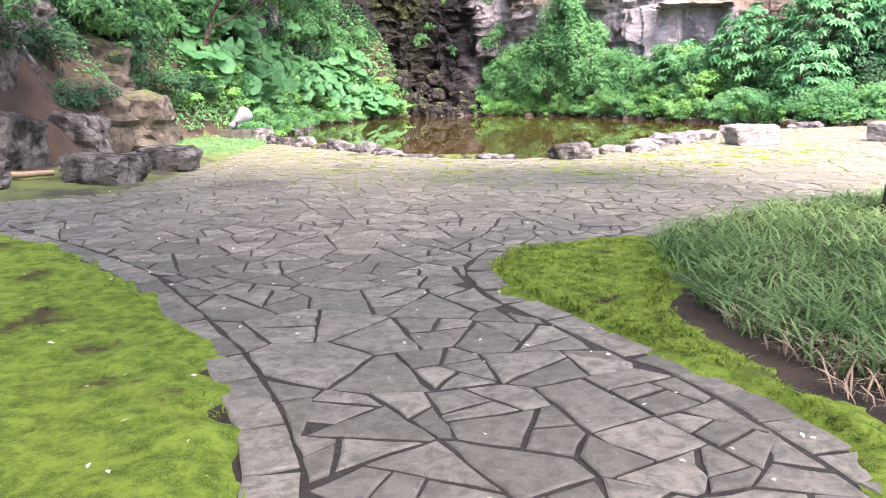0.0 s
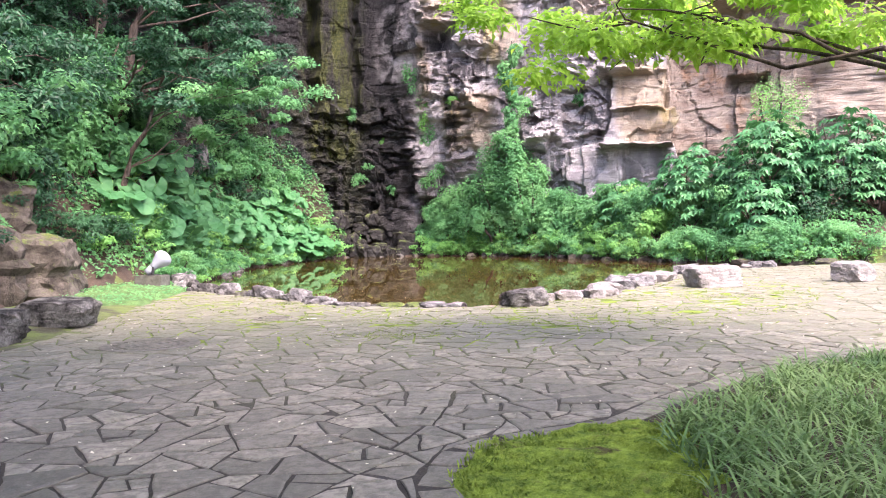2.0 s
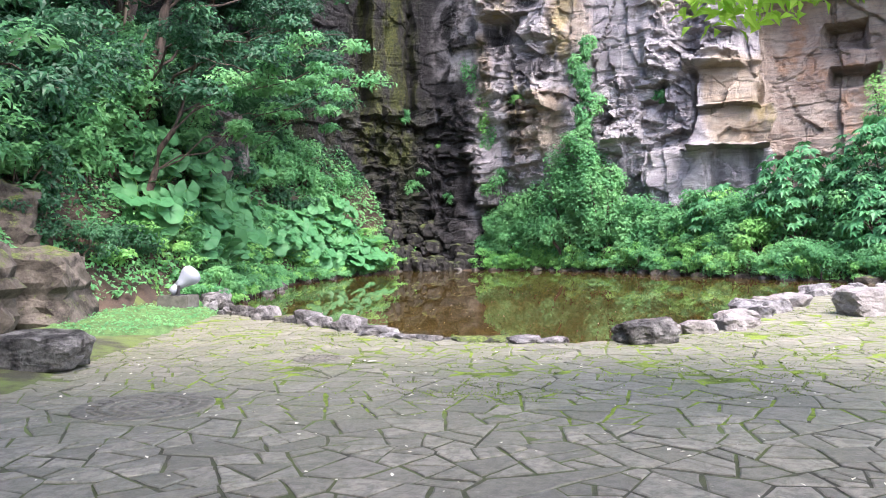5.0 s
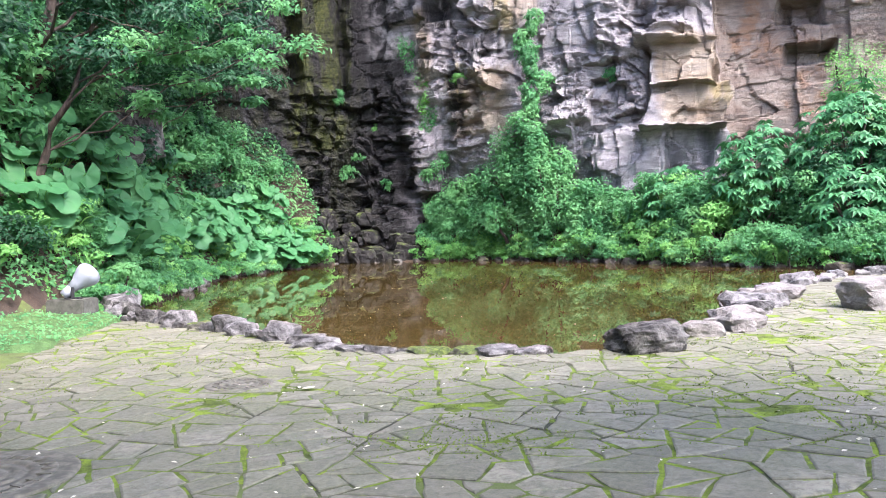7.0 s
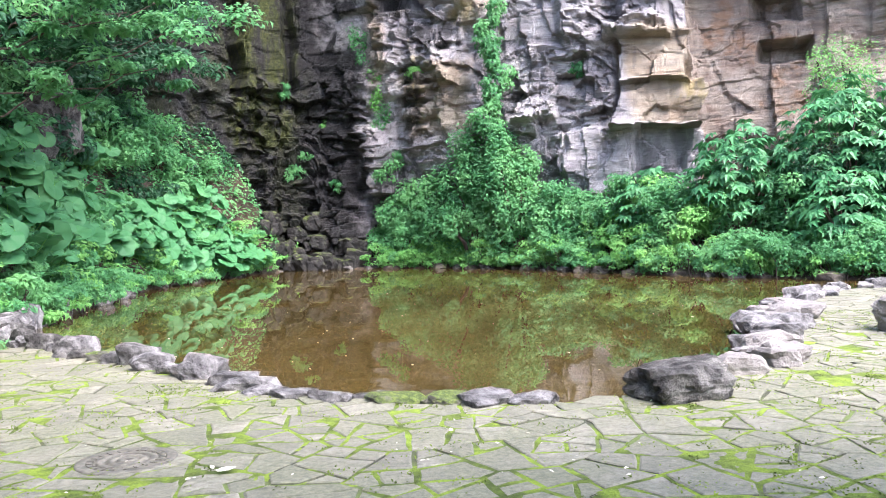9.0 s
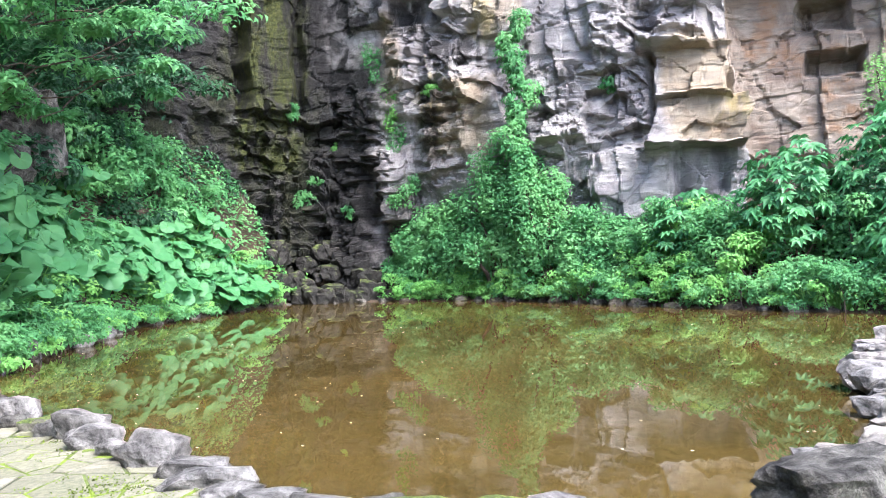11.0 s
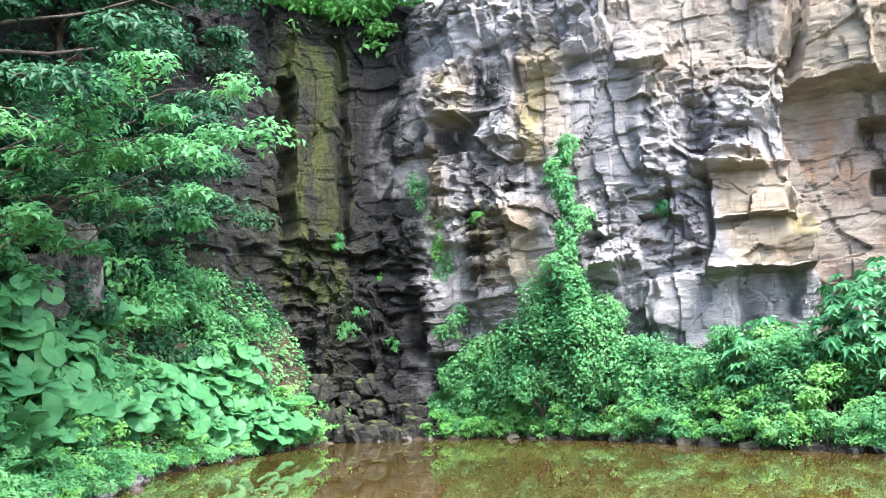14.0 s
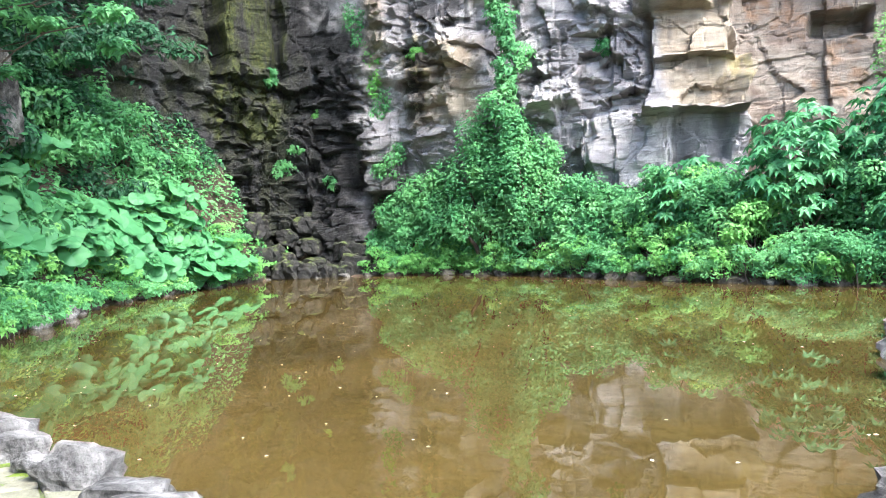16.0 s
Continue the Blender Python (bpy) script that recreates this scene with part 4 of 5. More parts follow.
def carpet(name, x, y, leaf, material, label, seed, depth=0.35):
    """Loose undergrowth that hides the soil: leaves scattered close over the ground."""
    r = np.random.default_rng(seed)
    z = ground_z(x, y) + r.uniform(0, 1, len(x)) ** 1.5 * depth
    nrm = np.array([0.45, -0.35, 1.0]) + r.normal(0, 0.4, (len(x), 3))
    return tagged(part(name, leaf_mesh(name, np.stack([x, y, z], 1), nrm, leaf * r.uniform(0.5, 1.3, len(x)), 0.6, 0.25, seed), material), label, "undergrowth", kind="stuff")


def bank_points(n, y0, y1, d0, d1, seed):
    r = np.random.default_rng(seed)
    y = r.uniform(y0, y1, n)
    return bank_x(y) - r.uniform(d0, d1, n), y


for nm, n, d0, d1, leaf, mat, sd, lb in (("undergrowth", 9000, -0.2, 2.2, 0.12, LEAF_MID, 61, "mixed bright green undergrowth covering the bank"), ("undergrowth", 14000, 1.4, 6.5, 0.20, LEAF_DEEP_SHADED, 62, "dark green undergrowth on the wooded bank"),
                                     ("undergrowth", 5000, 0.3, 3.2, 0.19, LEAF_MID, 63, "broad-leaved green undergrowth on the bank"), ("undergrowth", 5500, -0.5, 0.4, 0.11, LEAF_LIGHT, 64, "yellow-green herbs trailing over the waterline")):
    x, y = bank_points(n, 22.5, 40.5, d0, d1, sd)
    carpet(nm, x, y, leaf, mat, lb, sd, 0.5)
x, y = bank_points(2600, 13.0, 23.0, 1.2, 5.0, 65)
carpet("undergrowth", x, y, 0.15, LEAF_DEEP_SHADED, "dark green undergrowth between the boulders", 65, 0.4)
x, y = bank_points(3200, 18.5, 23.4, -0.1, 2.4, 69)
carpet("undergrowth", x, y, 0.12, LEAF_MID, "green undergrowth behind the spotlight", 69, 0.4)
p = sample(MOSS_PATCH, 4200, 68)
carpet("ground_creeper_leaves", p[:, 0], p[:, 1], 0.055, LEAF_MID, "small green leaves of creeping ground cover", 68, 0.12)
r = np.random.default_rng(66)
x = r.uniform(1.8, 16, 9000)
y = far_y(x) + r.uniform(-0.1, 3.4, 9000)
carpet("undergrowth", x, y, 0.13, LEAF_MID, "green herbs covering the far bank", 66, 0.6)
carpet("undergrowth", x[:3500], far_y(x[:3500]) + r.uniform(-0.3, 0.9, 3500), 0.12, LEAF_LIGHT, "yellow-green herbs along the far waterline", 67, 0.5)

for i, (y, d, s) in enumerate(((24.2, 1.9, (2.2, 2.0, 2.6)), (25.4, 2.3, (2.4, 2.2, 2.4)), (26.8, 2.6, (2.4, 2.2, 2.2)), (28.4, 2.9, (2.4, 2.2, 2.2)), (23.0, 1.7, (2.0, 1.8, 2.0)), (30.2, 2.6, (2.2, 2.2, 2.0)), (32.0, 2.2, (2.2, 2.0, 1.8)), (33.6, 2.0, (2.0, 2.0, 1.8)), (35.4, 1.6, (2.0, 1.8, 1.6)))):
    shrub("bank_bush", up_bank(y, d), y, s, 1500, 0.20, LEAF_MID, "tall leafy green bush on the steep bank", 1190 + i, blobs=14, group="bushes on the left bank", stems=5)

# far bank
for i in range(100):
    x = rng.uniform(2.0, 14.5)
    e = rng.uniform(-0.25, 1.0)
    shrub("far_bank_herb", x, float(far_y(x)) + e, (1.2, 1.1, rng.uniform(0.6, 1.15)), 640, 0.095, LEAF_LIGHT if (rng.random() < 0.7 and x < 9) else LEAF_MID,
          "low green herbs on the far bank", 1200 + i, blobs=7, group="herbs on the far bank", category="herb", stems=2)
for i in range(46):
    x = 1.9 + i * 0.24 + rng.uniform(-0.1, 0.1)
    shrub("far_bank_herb", x, float(far_y(x)) + rng.uniform(-0.40, 0.15), (1.0, 0.9, rng.uniform(0.4, 0.95)), 520, 0.085, LEAF_LIGHT if x < 5.5 or i % 3 == 0 else LEAF_MID,
          "fresh green herbs overhanging the far waterline", 1760 + i, blobs=8, group="herbs on the far bank", category="herb", stems=2, z=-0.06)
for i in range(48):
    x = rng.uniform(2.4, 12.5)
    shrub("far_bank_shrub", x, float(far_y(x)) + rng.uniform(1.0, 2.4), (1.7, 1.5, rng.uniform(1.2, 2.3)), 1500, 0.125, LEAF_MID if rng.random() < 0.62 else LEAF_LIGHT,
          "green shrub in front of the cliff", 1300 + i, blobs=9, group="shrubs below the cliff", stems=4)
for i, (x, y, s) in enumerate(((5.4, 36.2, (2.6, 1.8, 4.6)), (6.4, 35.8, (2.2, 1.6, 3.8)), (4.3, 37.4, (2.2, 1.6, 2.4)), (6.9, 35.4, (1.4, 1.2, 2.6)), (3.4, 38.2, (1.8, 1.4, 1.8)), (7.5, 35.2, (1.9, 1.5, 2.2)), (8.3, 34.2, (1.9, 1.6, 2.0)), (9.1, 33.3, (1.8, 1.6, 2.2)), (2.7, 39.0, (1.4, 1.2, 1.5)), (5.2, 35.9, (2.6, 1.6, 4.2)), (6.0, 35.8, (2.3, 1.6, 4.9)), (2.3, 39.0, (1.7, 1.2, 1.9)), (3.1, 38.2, (2.0, 1.4, 2.9)), (4.0, 37.5, (2.0, 1.4, 3.3)), (2.9, 38.9, (1.6, 1.2, 2.2)))):
    shrub("tall_shrub", x, max(y, float(far_y(x)) + 0.4), s, int(620 * s[0] * s[2]), 0.145, LEAF_MID, "tall dense green shrub against the cliff", 1400 + i, blobs=16, group="tall shrubs at the cliff")
for i, (x, z, s, leaf) in enumerate(((1.7, 7.9, (1.1, 0.7, 2.0), LEAF_MID), (2.1, 6.3, (1.0, 0.7, 1.8), LEAF_LIGHT), (2.3, 5.3, (1.2, 0.7, 1.5), LEAF_MID), (2.6, 3.6, (1.3, 0.8, 1.6), LEAF_MID), (-0.9, 3.4, (0.9, 0.6, 1.1), LEAF_MID), (0.4, 5.3, (0.6, 0.5, 0.5), LEAF_LIGHT), (8.6, 6.4, (0.5, 0.4, 0.6), LEAF_MID),
                                   (12.9, 13.9, (1.2, 0.9, 1.0), LEAF_LIGHT), (-1.2, 6.6, (0.6, 0.5, 0.7), LEAF_MID), (-0.4, 4.2, (0.7, 0.5, 0.6), LEAF_MID), (0.9, 3.0, (0.8, 0.6, 0.6), LEAF_MID), (3.4, 6.9, (0.8, 0.5, 0.5), LEAF_LIGHT))):
    cx_, cy_ = on_cliff(x, z)
    shrub("cliff_fern", cx_, cy_ - 0.02, s, 560, 0.12, leaf, "green ferns rooted in a cliff crack", 1430 + i, z=z - s[2] * 0.5, blobs=12, category="fern", group="ferns on the cliff", stems=0, droop=0.6)
vine = tagged(new("climbing_vine"), "narrow green vine climbing the pale cliff", "vine")
vine.matrix_basis = pose(5.75, 37.0, 3.2)
ps, ns = [], []
for k in range(16):
    p, nn = cloud(230, (0.22 * math.sin(k * 0.9) + 0.12 * math.sin(k * 2.3), -0.45, k * 0.36), (0.58 - 0.018 * k + 0.18 * math.sin(k * 1.7), 0.4, 0.30), 1450 + k)
    ps.append(p), ns.append(nn)
part("foliage", leaf_mesh("foliage", np.concatenate(ps), np.concatenate(ns), 0.17, 0.5, 0.4, 3), LEAF_MID, vine)
part("stem", tubes_mesh("stem", [(bend((0, 0, -1.2), (0.1, 0, 5.9), 0, 0.08, 9, 5), np.linspace(0.05, 0.012, 9))]), BARK, vine)


def compound_shrub(x, y, size, fans, seed):
    """A shrub with tiers of large palmate leaves that droop at the tips."""
    r = np.random.default_rng(seed)
    thing = tagged(new("broadleaf_shrub"), "large shrub with tiers of broad drooping leaves", "shrub", "broadleaf shrubs by the pond")
    thing.matrix_basis = pose(x, y, float(ground_z(x, y)))
    ps, ns, al, sz = [], [], [], []
    for k in range(fans):
        d = r.normal(0, 1, 3)
        d[2] = abs(d[2]) * 0.9 - 0.15
        d /= np.linalg.norm(d)
        c0 = d * np.array(size) * (0.5, 0.5, 0.8) * r.uniform(0.62, 1.0) + (0, 0, size[2] * 0.28)
        out = np.array([d[0], d[1], 0]) / (math.hypot(d[0], d[1]) + 1e-6)
        nrm = np.array([0, 0, 1.0]) + out * 0.55 + r.normal(0, 0.15, 3)
        for a in np.linspace(-1.9, 1.9, 7):
            ca, sa = math.cos(a), math.sin(a)
            ps.append(c0)
            ns.append(nrm + r.normal(0, 0.08, 3))
            al.append((out[0] * ca - out[1] * sa, out[0] * sa + out[1] * ca, -0.25))
            sz.append(r.uniform(0.26, 0.40) * (1 - 0.12 * abs(a)))
    part("foliage", leaf_mesh("foliage", np.array(ps), np.array(ns), np.array(sz), 0.46, 0.22, seed, np.array(al)), LEAF_BROAD, thing)
    for k in range(7):
        a = r.uniform(0, 2 * np.pi)
        tip = (math.cos(a) * size[0] * 0.32, math.sin(a) * size[1] * 0.32, size[2] * r.uniform(0.6, 0.9))
        part("stem", tubes_mesh("stem", [(bend((0, 0, -0.1), tip, 0.1, 0.05, 6, seed + k), np.linspace(0.045, 0.014, 6))]), BARK, thing)
    return thing


for i, (x, y, s, n) in enumerate(((9.7, 32.6, (2.8, 2.2, 2.0), 170), (11.4, 30.6, (3.6, 2.8, 2.9), 320), (13.4, 29.2, (4.0, 3.0, 3.5), 420), (15.8, 28.5, (4.0, 3.0, 3.4), 340), (18.0, 28.0, (4.0, 3.0, 3.2), 240), (12.4, 27.9, (2.4, 2.0, 1.9), 150), (20.5, 27.4, (4.0, 3.0, 3.0), 180), (23.5, 27, (4.0, 3.0, 3.2), 160))):
    compound_shrub(x, y, s, n, 1500 + i)
for i in range(16):
    x = rng.uniform(11, 24)
    shrub("hedge_shrub", x, 27.0 + rng.uniform(0, 4.5), (2.4, 2.0, rng.uniform(1.5, 2.8)), 1100, 0.13, LEAF_DEEP_SHADED, "dark green shrub behind the broadleaf bushes", 1550 + i, blobs=10, group="shrubs below the cliff", stems=3)
shrub("feathery_shrub", 14.6, 31.0, (2.6, 2.0, 4.4), 3600, 0.09, LEAF_LIGHT, "pale green feathery shrub with tiny white flowers", 1580, blobs=16, stems=6)


def frond(length, seed):
    """Places, normals, ways and sizes of the leaflets of one arched fern frond along +x."""
    s = np.linspace(0.08, 1, 22)
    x, z = s * length * 0.9, 0.55 * length * np.sin(s * 2.1) * 0.8
    pos, al, size = [], [], []
    for k in range(len(s)):
        for side in (-1, 1):
            pos.append((x[k], 0, z[k]))
            al.append((0.35, side, -0.15))
            size.append(length * 0.30 * math.sin(math.pi * min(1, 0.15 + 0.85 * s[k])) + 0.02)
    n = len(pos)
    return np.array(pos), np.tile((0, 0, 1.0), (n, 1)), np.array(al), np.array(size)


FROND = (lambda q: leaf_mesh("frond", q[0], q[1], q[3], 0.22, 0.1, 5, q[2]))(frond(0.75, 5))
FROND.materials.append(LEAF_MID)
for y, d in ((25.0, 0.35), (25.8, 0.15), (24.3, 0.5), (27.2, 0.3), (29.5, 0.35), (22.8, 0.5)):
    x = up_bank(y, d)
    thing = tagged(new("fern"), "fresh green fern with arching fronds on the bank", "fern", "ferns on the bank")
    thing.matrix_basis = pose(x, y, float(ground_z(x, y)) + 0.25)
    for k in range(9):
        part("frond", FROND, None, thing).matrix_basis = pose(0, 0, 0, 0, -8, k * 40 + 13 * (k % 3))
dry_frond = FROND.copy()
dry_frond.materials.clear()
fallen = tagged(part("fallen_frond", dry_frond, PETAL), "withered fern frond lying on the paving", "fern", kind="stuff")
fallen.matrix_basis = pose(-1.12, 14.88, 0.02, 0, 0, 20) @ Matrix.Diagonal((0.2, 0.2, 0.02, 1))
r = np.random.default_rng(91)
x = np.concatenate([r.uniform(4.2, 5.8, 120), r.uniform(2.6, 4.0, 60), r.uniform(10.2, 11.0, 60)])
tufts("waterside_grass", np.stack([x, far_y(x) + r.uniform(-0.15, 0.25, len(x))], 1), 0.6, 0.012, LEAF_LIGHT, "light green grass tufts hanging over the water", 92, lean=0.9, blades=7)


# ---- trees ----
def tree(name, base, top, trunk_r, limbs, label, leaf, material, seed, per=700, flat=0.35, spread_r=1.1, group=""):
    """A tree: tapered trunk, limbs to given tips, and sprays of leaves round each limb's outer half."""
    r = np.random.default_rng(seed)
    thing = tagged(new(name), label, "tree", group)
    thing.matrix_basis = pose(*base)
    b, t = np.zeros(3), np.asarray(top, float) - base
    path = bend(b + (0, 0, -0.2), t, 0, 0.10, 10, seed)
    part("trunk", tubes_mesh("trunk", [(path, np.linspace(trunk_r * 1.25, trunk_r * 0.5, 10))], 12), BARK, thing)
    ps, ns = [], []
    for i, tip in enumerate(limbs):
        tip = np.asarray(tip, float) - base
        h = np.clip((tip[2] - 0.25 * np.hypot(*(tip[:2]))) / max(t[2], 0.1), 0.25, 0.97)
        start = path[int(h * 9)]
        run = bend(start, tip, 0.12, 0.10, 8, seed + i)
        part("limb", tubes_mesh("limb", [(run, np.linspace(trunk_r * 0.30, 0.008, 8))] +
                                [(bend(run[k], run[k] + r.normal(0, 0.6, 3) * (1, 1, 0.5), 0, 0.05, 5, seed * 3 + k), np.linspace(0.014, 0.004, 5)) for k in (4, 5, 6)]), BARK, thing)
        for k in range(6):
            c0 = run[3 + min(k, 4)] + r.normal(0, spread_r * 0.5, 3) * (1, 1, 0.55)
            rad = spread_r * r.uniform(0.35, 0.75)
            p, nn = cloud(per // 6, c0, (rad, rad, rad * flat), seed * 57 + i * 9 + k, shell=0.1, up=0.8)
            p[:, 2] -= 0.18 * ((p[:, :2] - c0[:2]) ** 2).sum(1) / max(rad, 0.1)
            ps.append(p), ns.append(nn)
    pos, nrm = np.concatenate(ps), np.concatenate(ns)
    part("crown", leaf_mesh("crown", pos, nrm, leaf * r.uniform(0.6, 1.25, len(pos)), 0.5, 0.3, seed), material, thing)
    return thing


# slender tree in the grass bed whose boughs hang over the plaza
tree("plaza_tree", (4.75, 8.65, 0), (5.3, 9.2, 8.0), 0.10,
     [(2.9, 11.6, 4.0), (1.9, 12.0, 4.0), (2.5, 12.4, 4.0), (3.6, 12.4, 4.2), (4.8, 12.2, 4.5), (2.4, 10.4, 4.9), (5.8, 11.8, 4.2), (3.6, 8.0, 5.2), (2.2, 8.8, 6.2), (4.4, 6.4, 6.0), (7.2, 8.0, 5.5), (3.4, 7.0, 7.8)],
     "slender dark-barked tree with light feathery leaves in the grass bed", 0.14, LEAF_CANOPY, 2000, per=1200, spread_r=0.85)
# trees added out of view, whose crowns shade the path
for i, (x, y) in enumerate(((-6.5, 5.5), (7.5, 2.5), (-5.0, -3.5), (4.5, -5.0))):
    tips = [(x * 0.25 + 3.0 * math.cos(a), y + 3.4 * math.sin(a), 6.0 + (k % 3) * 0.9) for k, a in enumerate(np.linspace(0, 2 * math.pi, 9)[:-1])]
    # more boughs out of view, to shade the left of the plaza
    if i == 0:
        tips += [(-1.6, 9.4, 7.6), (0.4, 9.0, 7.9), (-3.2, 9.8, 7.2), (-0.4, 10.2, 8.2)]
    tree("shade_tree", (x, y, float(ground_z(x, y))), (x * 0.7, y + 0.4, 8.5), 0.16, tips, "tall unseen tree added to shade the stone path", 0.28, LEAF_MID, 2100 + i, per=900, spread_r=2.0, group="trees shading the path")
# wooded bank
# bright spray split off from the leaning tree, in the lighter leaf colour
tree("bank_tree", (-6.9, 24.4, float(ground_z(-6.9, 24.4))), (-5.2, 24.2, 6.4), 0.07, [(-2.3, 24.0, 5.4), (-2.1, 23.5, 4.8), (-2.7, 24.8, 4.4), (-3.4, 24.4, 5.2), (-2.6, 23.2, 5.8)],
     "young tree with a bright green spray over the pond", 0.13, LEAF_MID, 2180, per=1100, spread_r=0.7)
tree("bank_tree", (-8.8, 12.0, float(ground_z(-8.8, 12.0))), (-8.0, 12.3, 6.5), 0.09, [(-4.9, 13.6, 3.5), (-5.3, 13.0, 2.9), (-5.5, 14.4, 4.1), (-5.2, 12.2, 4.3), (-6.2, 14.8, 3.2), (-6.4, 11.8, 5.0)],
     "young tree with light green leaves beside the plaza", 0.13, LEAF_MID, 2150, per=620, spread_r=0.75)
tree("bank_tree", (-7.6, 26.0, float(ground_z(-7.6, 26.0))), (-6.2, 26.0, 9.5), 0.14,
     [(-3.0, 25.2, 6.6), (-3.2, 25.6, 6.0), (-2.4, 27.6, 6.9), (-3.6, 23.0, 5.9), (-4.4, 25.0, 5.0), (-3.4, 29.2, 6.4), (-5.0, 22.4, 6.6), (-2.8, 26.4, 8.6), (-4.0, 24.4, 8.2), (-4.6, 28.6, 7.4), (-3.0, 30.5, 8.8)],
     "leaning tree with layered green sprays over the pond", 0.15, LEAF_DEEP_SHADED, 2200, per=1400, spread_r=0.95)
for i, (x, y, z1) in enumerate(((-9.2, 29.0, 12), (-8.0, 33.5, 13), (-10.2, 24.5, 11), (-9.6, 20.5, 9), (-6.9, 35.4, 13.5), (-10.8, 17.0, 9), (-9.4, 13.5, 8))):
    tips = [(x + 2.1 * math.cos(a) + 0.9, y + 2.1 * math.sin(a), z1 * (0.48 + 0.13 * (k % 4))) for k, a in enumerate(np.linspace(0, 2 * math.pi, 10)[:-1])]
    tree("bank_tree", (x, y, float(ground_z(x, y))), (x + 0.5, y, z1), 0.12, tips, "dark slender tree in the shaded wood on the bank", 0.19, LEAF_DEEP_SHADED, 2300 + i, per=1000, spread_r=1.3, group="trees on the bank")
# high crowns added out of view, to shade the bank and darken its reflection
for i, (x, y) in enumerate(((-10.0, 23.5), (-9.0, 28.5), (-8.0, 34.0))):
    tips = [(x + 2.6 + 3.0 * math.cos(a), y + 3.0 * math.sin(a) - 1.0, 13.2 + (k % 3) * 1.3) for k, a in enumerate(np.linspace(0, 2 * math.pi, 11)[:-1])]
    tree("bank_tree", (x, y, float(ground_z(x, y))), (x + 1.6, y, 16.5), 0.17, tips, "tall straight tree with a high unseen crown added to shade the bank", 0.30, LEAF_DEEP_SHADED, 2350 + i, per=750, spread_r=1.8, group="tall trees over the bank")
for i, (x, y) in enumerate(((-3.0, 44.0), (0.5, 44.5), (3.5, 44.5), (-6.5, 43.6))):
    tips = [(x + 2.6 * math.cos(a), y - 1.8 + 2.2 * math.sin(a), 14.6 + (k % 4) * 1.2) for k, a in enumerate(np.linspace(0, 2 * math.pi, 9)[:-1])]
    tree("clifftop_tree", (x, y, 15.0), (x, y, 20.0), 0.14, tips, "light green tree on the cliff top", 0.32, LEAF_LIGHT, 2400 + i, per=1300, spread_r=1.7, group="trees on the cliff top")
ledge_v = np.array([(-20, 43, 14.9), (12, 43, 14.9), (12, 60, 14.9), (-20, 60, 14.9), (-20, 43, 12), (12, 43, 12), (12, 60, 12), (-20, 60, 12)], float)
tagged(part("ground_clifftop", np_mesh("ground_clifftop", ledge_v, np.array([(0, 1, 2, 3), (0, 4, 5, 1), (1, 5, 6, 2), (2, 6, 7, 3), (3, 7, 4, 0)])), SOIL), "brown soil plateau on the cliff top", "ground", kind="structure")


# ---- spotlight on its plinth ----
def spin(profile, sides=24):
    """A turned shape round z from (radius, height) pairs."""
    a = np.linspace(0, 2 * np.pi, sides, endpoint=False)
    v = np.array([(r_ * math.cos(q), r_ * math.sin(q), h) for r_, h in profile for q in a])
    f = [(i * sides + k, i * sides + (k + 1) % sides, (i + 1) * sides + (k + 1) % sides, (i + 1) * sides + k) for i in range(len(profile) - 1) for k in range(sides)]
    return np_mesh("turned", v, np.array(f), True)


def box_bm(sx, sy, sz, bevel=0.01, at=(0, 0, 0)):
    b = bmesh.new()
    bmesh.ops.create_cube(b, size=1, matrix=Matrix.Translation(at) @ Matrix.Diagonal((sx, sy, sz, 1)))
    bmesh.ops.bevel(b, geom=b.edges[:], offset=bevel, segments=2, affect="EDGES")
    return b


LX, LY = -5.35, 21.75
plinth = tagged(part("lamp_plinth", box_bm(0.66, 0.5, 0.26, 0.02, (0, 0, 0.13)), CONCRETE), "low grey concrete plinth at the bank", "plinth")
plinth.matrix_basis = pose(LX, LY, 0.12, 0, 0, -12)
lamp = tagged(new("garden_spotlight"), "light grey bell-shaped garden spotlight on a concrete plinth", "spotlight")
lamp.matrix_basis = pose(LX + 0.02, LY, 0.38, 0, 0, 25)
tilt = pose(0.06, 0.0, 0.24, 0, 50, 0)
bell = part("housing", spin([(0.0, -0.12), (0.085, -0.11), (0.10, -0.02), (0.15, 0.08), (0.195, 0.17), (0.21, 0.23), (0.20, 0.29), (0.165, 0.34), (0.10, 0.372), (0.0, 0.385)]), LAMP_PAINT, lamp, "pale grey bell housing")
bell.matrix_basis = tilt
neck = part("neck", spin([(0.0, -0.28), (0.075, -0.28), (0.085, -0.2), (0.085, -0.1), (0.0, -0.1)]), LAMP_PAINT, lamp)
neck.matrix_basis = tilt
part("bracket", box_bm(0.05, 0.24, 0.2, 0.008, (-0.02, 0, 0.1)), LAMP_DARK, lamp, "black steel bracket")
part("base_plate", box_bm(0.26, 0.24, 0.02, 0.004, (0, 0, 0.01)), LAMP_DARK, lamp)


